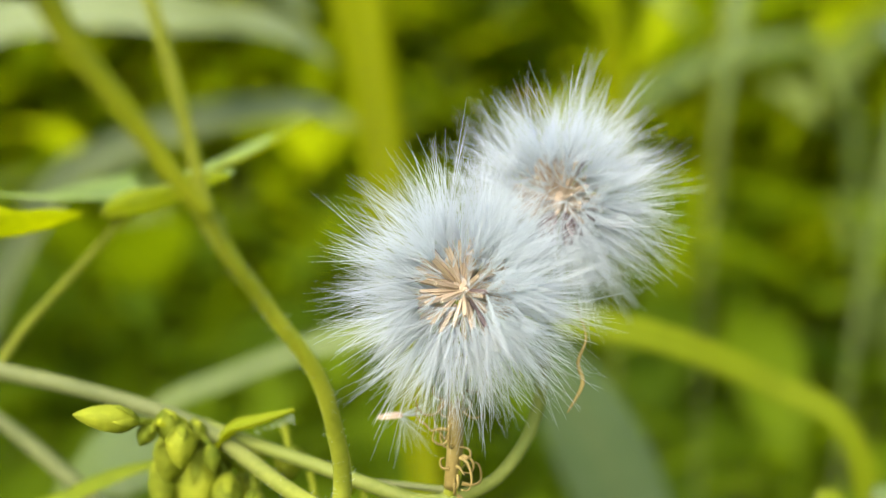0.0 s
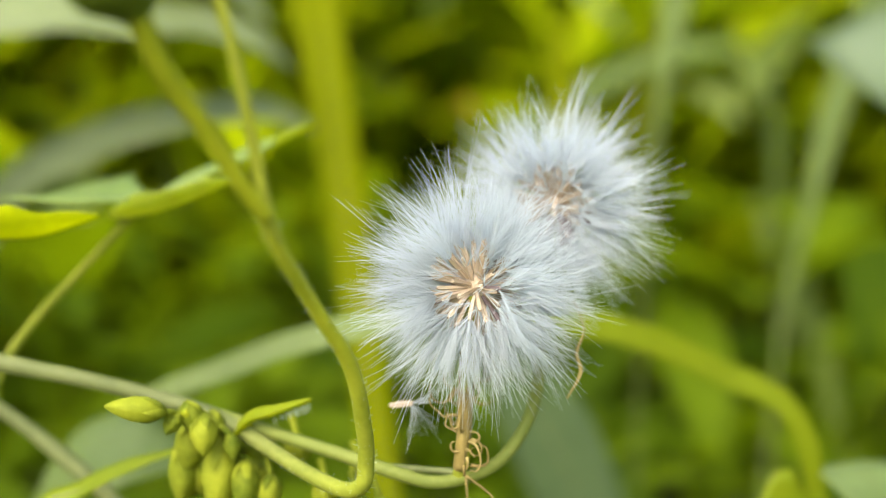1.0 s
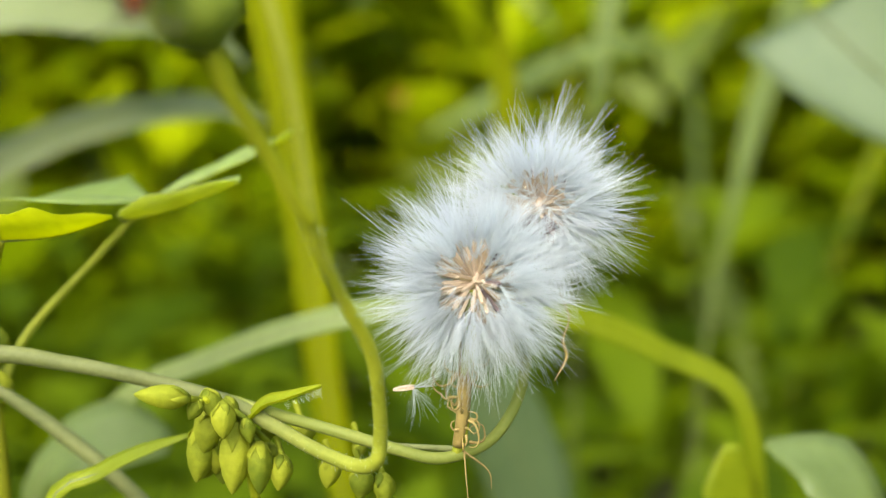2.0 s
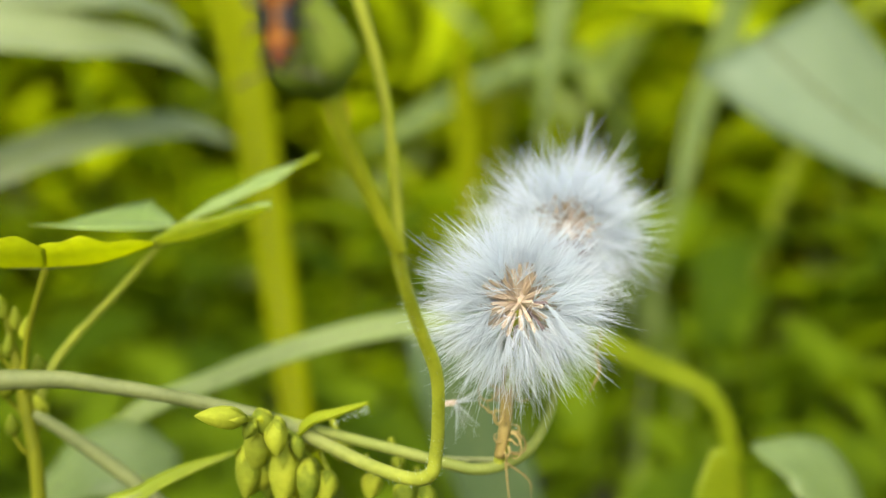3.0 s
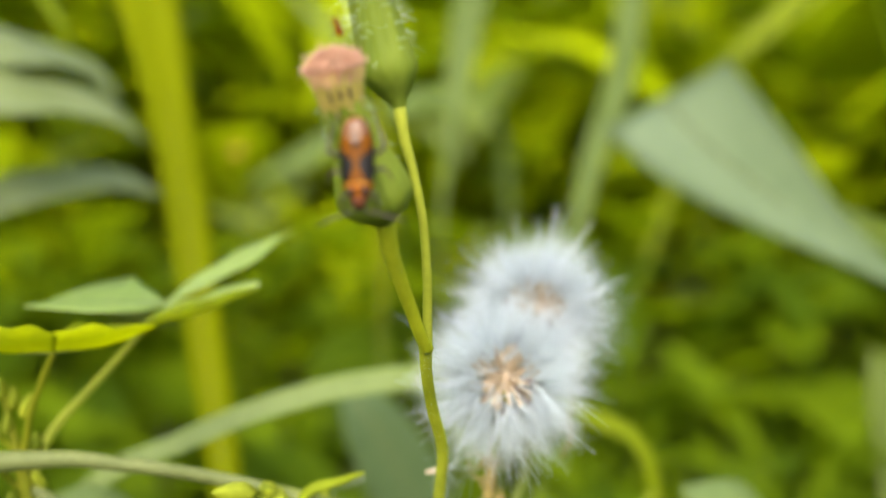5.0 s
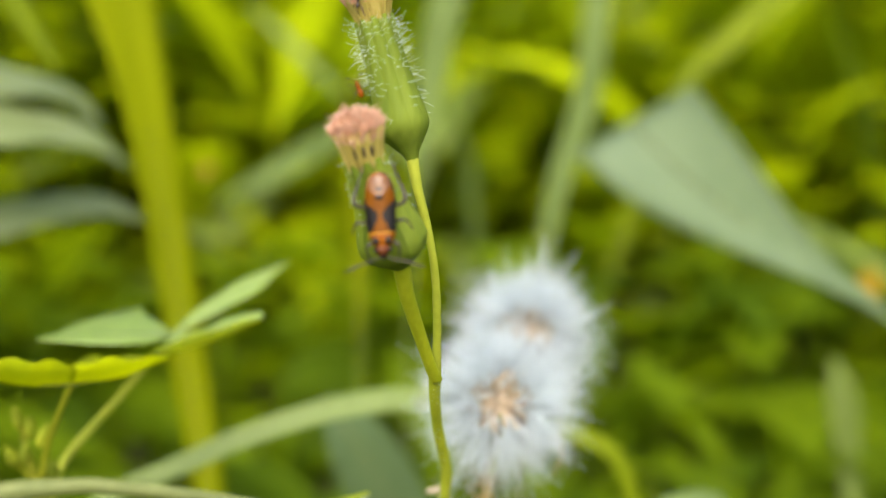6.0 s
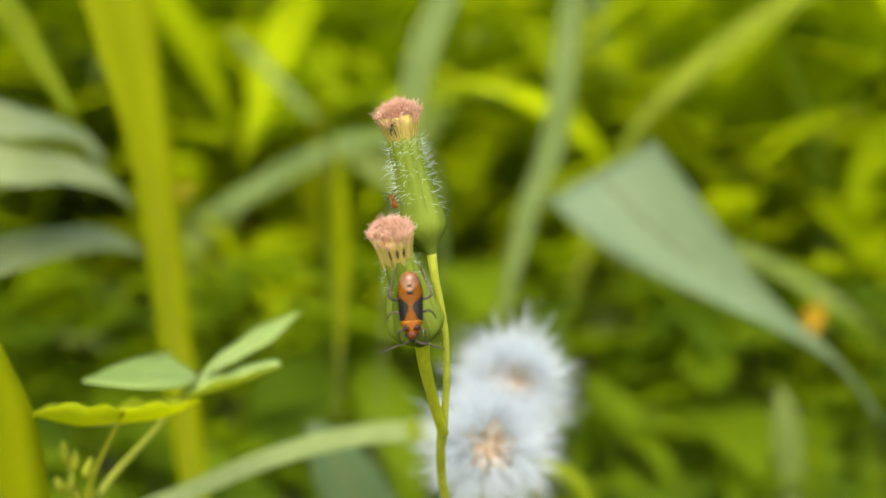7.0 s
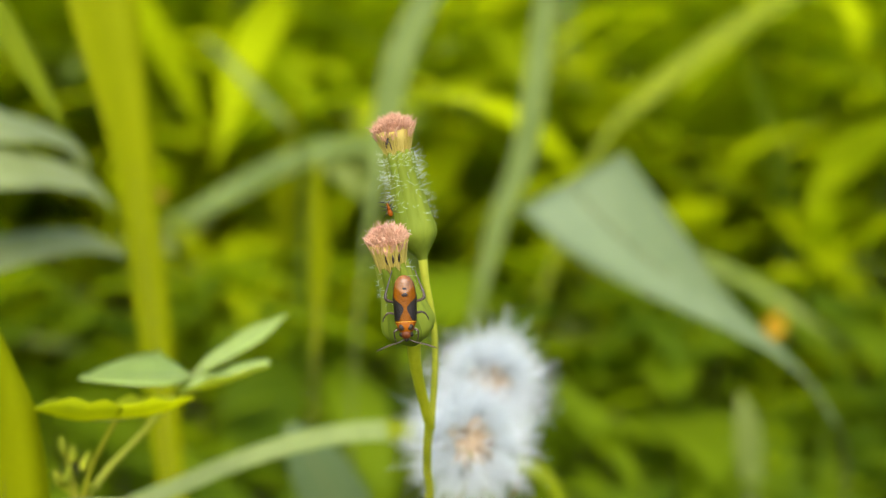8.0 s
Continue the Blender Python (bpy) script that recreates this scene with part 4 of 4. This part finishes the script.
    make("leaf_hairs", *join(pieces), "bristle", lf, "fine white hairs")


def build_bud_sprig():
    top = thing("budding_sprig", "sprig of pale yellow-green pointed buds below the stem", "buds", at=v(-1.9, 7.6, -15))
    make("stem", *tube([(-1.9, 7.6, -15.2), (-1.8, 7.7, -8), (-1.7, 8.3, -4), (-1.75, 8.3, -3), (-1.95, 8.1, -2.4), (-2.1, 7.7, -2.05)], [0.08, 0.07, 0.05, 0.04, 0.03, 0.025]), "stem", top)
    rng = np.random.default_rng(77)
    more = []
    for _ in range(10):
        a = (rng.uniform(-2.1, -1.45), rng.uniform(8.1, 8.5), rng.uniform(-2.75, -2.35))
        more.append((a, (a[0] + rng.uniform(-0.14, 0.1), a[1] + rng.uniform(-0.1, 0.1), a[2] - rng.uniform(0.2, 0.42)), rng.uniform(0.07, 0.12)))
    for a, b, r in (
        ((-2.24, 7.6, -2.02), (-2.66, 7.5, -1.94), 0.085),
        ((-2.05, 8.07, -2.22), (-2.15, 8.00, -2.62), 0.135),
        ((-1.86, 8.02, -2.39), (-1.91, 7.92, -2.98), 0.130),
        ((-2.13, 8.17, -2.41), (-2.23, 8.11, -2.92), 0.130),
        ((-1.67, 7.95, -2.54), (-1.67, 7.88, -2.98), 0.100),
        ((-1.94, 8.11, -2.16), (-1.90, 8.02, -2.37), 0.070),
        ((-2.10, 7.85, -2.02), (-2.02, 7.78, -2.26), 0.085),
        ((-2.16, 7.72, -2.08), (-2.24, 7.66, -2.22), 0.060),
        ((-1.97, 7.80, -2.12), (-1.96, 7.72, -2.42), 0.095),
        ((-1.78, 7.90, -2.30), (-1.74, 7.84, -2.50), 0.060),
        ((-1.29, 8.55, -2.51), (-1.27, 8.51, -2.77), 0.110),
        ((-1.47, 8.00, -2.68), (-1.51, 7.94, -2.98), 0.090),
        ((-1.03, 8.11, -2.77), (-1.08, 8.06, -3.02), 0.090),
        ((-0.76, 8.24, -2.66), (-0.78, 8.21, -2.81), 0.060),
        ((-0.77, 7.85, -2.80), (-0.80, 7.79, -3.04), 0.100),
        ((-0.59, 7.86, -2.85), (-0.57, 7.81, -3.13), 0.090),
        *more,
    ):
        r *= 1.12
        bd = make("bud", *bud_shape(v(*a), v(*b), r, 15), "bud", top)
        p, q = np.array(a), np.array(b)
        for k in range(5):
            ang = 2 * math.pi * k / 5
            m = turned(v(*a), v(*b))
            ln = np.linalg.norm(q - p) * CM
            line = np.array([m @ Vector((rr * r * CM * math.cos(ang), rr * r * CM * math.sin(ang), s * ln)) for s, rr in ((-0.05, 0.25), (0.08, 0.70), (0.2, 0.98), (0.36, 1.03))])
            nm = (m.to_3x3() @ Vector((math.cos(ang), math.sin(ang), 0.2)))
            make("sepal", *ribbon(line, [0.5 * r, 0.8 * r, 0.6 * r, 0.05 * r], tuple(nm), fold=-0.1, thick=0.006), "bud", bd)
        end = (-1.95, 8.1, -2.22) if a[0] < -1.5 else (a[0] - 0.05, a[1] + 0.15, a[2] + 0.14)
        make("stalk", *tube([tuple(p), tuple((p + np.array(end)) / 2 + np.array((0, 0.03, 0.0))), end], [0.03, 0.026, 0.03], n=8, seg=6), "bud", top)


def build_loose_seed():
    top = thing("loose_seed", "loose seed with a white tuft caught under the seed head", "seed", at=v(-0.46, 7.7, -2.04))
    o = put("achene", ACHENE, top, Matrix.Identity(4))
    a, b = v(-0.5, 7.72, -2.05), v(-0.33, 7.70, -2.03)
    o.matrix_basis = Matrix.Translation(-top.location) @ turned(a, b)
    o.scale = (1.3, 1.3, 0.7)
    t = put("pappus", LOOSE, top, Matrix.Translation(-top.location) @ turned(b, v(-0.1, 7.68, -2.22)))


LOOSE = tuft_mesh("loose_tuft", 44, 1.15, 0.22, 0.42, 61, thick=0.0038, bend=0.5, strand=3)


# ---- insects ----
def shell(fn, rows, cols):
    vs = [fn(r / (rows - 1), c / (cols - 1)) for r in range(rows) for c in range(cols)]
    fs = [(r * cols + c, r * cols + c + 1, (r + 1) * cols + c + 1, (r + 1) * cols + c) for r in range(rows - 1) for c in range(cols - 1)]
    return [Vector(p) for p in vs], fs


def ball(c, r, n=10, m=12):
    vs, fs = [], []
    for i in range(n + 1):
        th = math.pi * i / n
        for j in range(m):
            ph = 2 * math.pi * j / m
            vs.append((c[0] + r[0] * math.sin(th) * math.cos(ph), c[1] + r[1] * math.sin(th) * math.sin(ph), c[2] + r[2] * math.cos(th)))
    for i in range(n):
        for j in range(m):
            fs.append((i * m + j, (i + 1) * m + j, (i + 1) * m + (j + 1) % m, i * m + (j + 1) % m))
    return vs, fs


def local(pieces):
    vs, fs = pieces
    return [tuple(x * CM for x in p) for p in vs], fs


def leg(parent, pts, radii, name="leg"):
    line = spline([Vector(p) * CM for p in pts], 14)
    rad = np.interp(np.linspace(0, 1, 15), np.linspace(0, 1, len(radii)), radii) * CM * 0.95
    make(name, *sweep(line, rad, 6), "leg", parent)


def build_bug():
    """The body lies along y, head towards +y, back up."""
    top = thing("seed_bug", "orange and black seed bug head down on a flower head", "bug")
    wide = [(-0.31, 0.025), (-0.29, 0.062), (-0.24, 0.094), (-0.15, 0.108), (-0.05, 0.112), (0.05, 0.108), (0.12, 0.105), (0.16, 0.098)]
    ys, ws = np.array(wide).T

    def back(s, u, lift=0.0):
        y = -0.31 + s * 0.45
        w = np.interp(y, ys, ws)
        a = (u * 2 - 1) * math.pi / 2
        return (w * math.sin(a), y, 0.03 + (0.075 + lift) * math.cos(a) * min(1, 0.45 + 4 * (s + 0.02) * (1 - s * 0.55)))

    make("abdomen", *local(ball((0, -0.09, 0.025), (0.120, 0.225, 0.045))), "black", top)
    wing = make("wing_case", *local(shell(lambda s, u: back(s, u), 22, 17)), "orange", top, "orange wing cases")
    make("wing_tip", *local(shell(lambda s, u: tuple(1.012 * q if k != 2 else q + 0.0015 for k, q in enumerate(back(0.02 + s * 0.40 * (1 - 0.5 * abs(u * 2 - 1)), 0.12 + 0.76 * u))), 10, 13)), "membrane", wing, "brown glossy wing tip")
    for side in (-1, 1):
        def patch(s, u, side=side):
            y = 0.13 - 0.24 * s
            w = np.interp(y, ys, ws)
            lo = 0.13 + (1.5 if s < 0.42 else 2.2) * (s - 0.42) ** 2 + 0.05 * math.sin(s * 9)
            x = min(1, lo + (1.0 - lo) * u)
            a = x * math.pi / 2 * side
            ss = (y + 0.31) / 0.45
            return (w * 1.012 * math.sin(a), y, 0.032 + 0.078 * math.cos(a) * min(1, 0.45 + 4 * (ss + 0.02) * (1 - ss * 0.55)))
        make("wing_patch", *local(shell(patch, 12, 8)), "black", wing, "black wing patch")
    for x, y, r in ((0.0, -0.115, 0.032), (0.0, -0.175, 0.022)):
        z = back((y + 0.31) / 0.45, 0.5)[2] + 0.002
        make("wing_spot", *local(ball((x, y, z - 0.002), (r, r * 0.6, 0.005), 6, 10)), "black", wing, "black spot")

    def collar(s, u):
        y = 0.135 + s * 0.10
        w = 0.106 - 0.046 * s
        a = (u * 2 - 1) * math.pi / 2 * 1.15
        return (w * math.sin(a), y, 0.03 + 0.07 * math.cos(a) * (1 - 0.25 * s) + 0.012 * math.sin(s * math.pi))

    pron = make("pronotum", *local(shell(collar, 10, 15)), "orange_red", top, "orange-red collar plate")
    for side in (-1, 1):
        make("collar_spot", *local(ball((0.040 * side, 0.192, 0.090), (0.030, 0.034, 0.010), 6, 10)), "black", pron, "dark blotch")
    make("collar_line", *local(shell(lambda s, u: tuple(q * 1.012 if k != 2 else q + 0.002 for k, q in enumerate(collar(0.02 + 0.06 * s, 0.06 + 0.88 * u))), 3, 15)), "petal", pron, "thin yellow line")
    make("collar_band", *local(shell(lambda s, u: tuple(q * 1.012 if k != 2 else q + 0.002 for k, q in enumerate(collar(0.86 + 0.12 * s, 0.1 + 0.8 * u))), 3, 15)), "orange_red", pron)
    head = make("head", *local(ball((0, 0.258, 0.05), (0.052, 0.05, 0.040))), "dark_red", top, "dark red head")
    make("snout", *local(ball((0, 0.303, 0.045), (0.024, 0.028, 0.024))), "black", head)
    for side in (-1, 1):
        make("eye", *local(ball((0.05 * side, 0.262, 0.06), (0.02, 0.022, 0.02), 8, 10)), "black", head)
        ant = [(0.02 * side, 0.305, 0.05), (0.075 * side, 0.335, 0.07), (0.17 * side, 0.36, 0.06), (0.29 * side, 0.405, 0.04)]
        leg(top, ant, [0.006, 0.006, 0.006, 0.009, 0.006], "antenna")
        leg(top, [(0.06 * side, 0.2, 0.02), (0.11 * side, 0.225, 0.05), (0.115 * side, 0.275, 0.01), (0.10 * side, 0.325, -0.02)], [0.014, 0.012, 0.007, 0.005])
        leg(top, [(0.08 * side, 0.06, 0.01), (0.165 * side, 0.05, 0.05), (0.21 * side, 0.09, 0.0), (0.22 * side, 0.12, -0.04)], [0.014, 0.012, 0.007, 0.005])
        leg(top, [(0.08 * side, -0.05, 0.01), (0.185 * side, -0.09, 0.06), (0.15 * side, -0.24, 0.03), (0.11 * side, -0.37, -0.02)], [0.014, 0.016, 0.008, 0.005])
    return top


def build_nymph(name, label, size, mat):
    top = thing(name, label, "bug")
    k = size
    make("abdomen", *local(ball((0, -0.05 * k, 0.03 * k), (0.04 * k, 0.065 * k, 0.035 * k))), mat, top)
    make("thorax", *local(ball((0, 0.03 * k, 0.03 * k), (0.03 * k, 0.04 * k, 0.028 * k))), mat, top)
    make("head", *local(ball((0, 0.085 * k, 0.03 * k), (0.024 * k, 0.028 * k, 0.022 * k))), mat, top)
    for side in (-1, 1):
        leg(top, [(0.01 * side * k, 0.1 * k, 0.03 * k), (0.06 * side * k, 0.15 * k, 0.05 * k), (0.13 * side * k, 0.17 * k, 0.03 * k)], [0.006 * k, 0.006 * k, 0.006 * k], "antenna")
        for y, e in ((0.05, 0.06), (0.02, 0.0), (-0.01, -0.08)):
            leg(top, [(0.02 * side * k, y * k, 0.02 * k), (0.08 * side * k, (y + e * 0.5) * k, 0.05 * k), (0.12 * side * k, (y + e) * k, -0.005 * k)], [0.007 * k, 0.006 * k, 0.004 * k])
    return top


def body_pose(at, ahead, back):
    """A pose whose y axis points ahead and whose z axis points as near as can be along back."""
    y = Vector(ahead).normalized()
    x = y.cross(Vector(back)).normalized()
    z = x.cross(y)
    m = Matrix((x, y, z)).transposed().to_4x4()
    m.translation = v(*at)
    return m


def build_far_flowers():
    for x, y, z, size in ((24.0, 26.5, -3.1, 0.62), (3.2, 40, 1.2, 0.22)):
        top = thing("yellow_flower", "small yellow-orange flower deep in the meadow", "flower", "yellow flowers", at=v(x, y, -15))
        make("stem", *tube([(x, y, -15.2), (x + 0.3, y, -8), (x, y, z)], [0.04, 0.035, 0.03]), "blade", top)
        for j in range(8):
            a = 2 * math.pi * j / 8
            tip = (x + size * math.cos(a), y - 0.15, z + size * math.sin(a))
            make("petal", *leaf_from([(x, y, z), ((x + tip[0]) / 2, y - 0.05, (z + tip[2]) / 2), tip], [0.1, 0.35, 0.4, 0.3, 0.05], (0, -1, 0.01), n=6, fold=0.1), "petal", top)


build_ground()
build_meadow()
build_single_blades()
build_low_leaves()
build_trefoil()
build_tassel_plant()
build_bud_sprig()
build_loose_seed()
build_far_flowers()
BUG = build_bug()
BUG.scale = (0.97, 0.97, 0.93)
NYMPH = build_nymph("bug_nymph", "tiny orange bug nymph on the faded florets", 0.6, "orange_red")
MITE = build_nymph("small_insect", "tiny dark yellowish insect on the floret brush", 0.4, "leg")


# ---- what moves ----
def motions():
    still = body_pose((-2.12, 4.475, 1.085), (-0.02, -0.22, -1), (-0.42, -0.9, 0.2))
    walk(BUG, [(0, still), (8, still)])
    walk(NYMPH, [(0, body_pose((-2.15, 4.84, 1.985), (-0.35, 0.1, 1), (-0.3, -0.9, 0.3))), (8, body_pose((-2.15, 4.84, 1.985), (-0.35, 0.1, 1), (-0.3, -0.9, 0.3)))])
    walk(MITE, [(0, body_pose((-2.02, 5.2, 2.66), (0.1, 0, 1), (-0.9, -0.5, 0))), (8, body_pose((-2.02, 5.2, 2.66), (0.1, 0, 1), (-0.9, -0.5, 0)))])


motions()
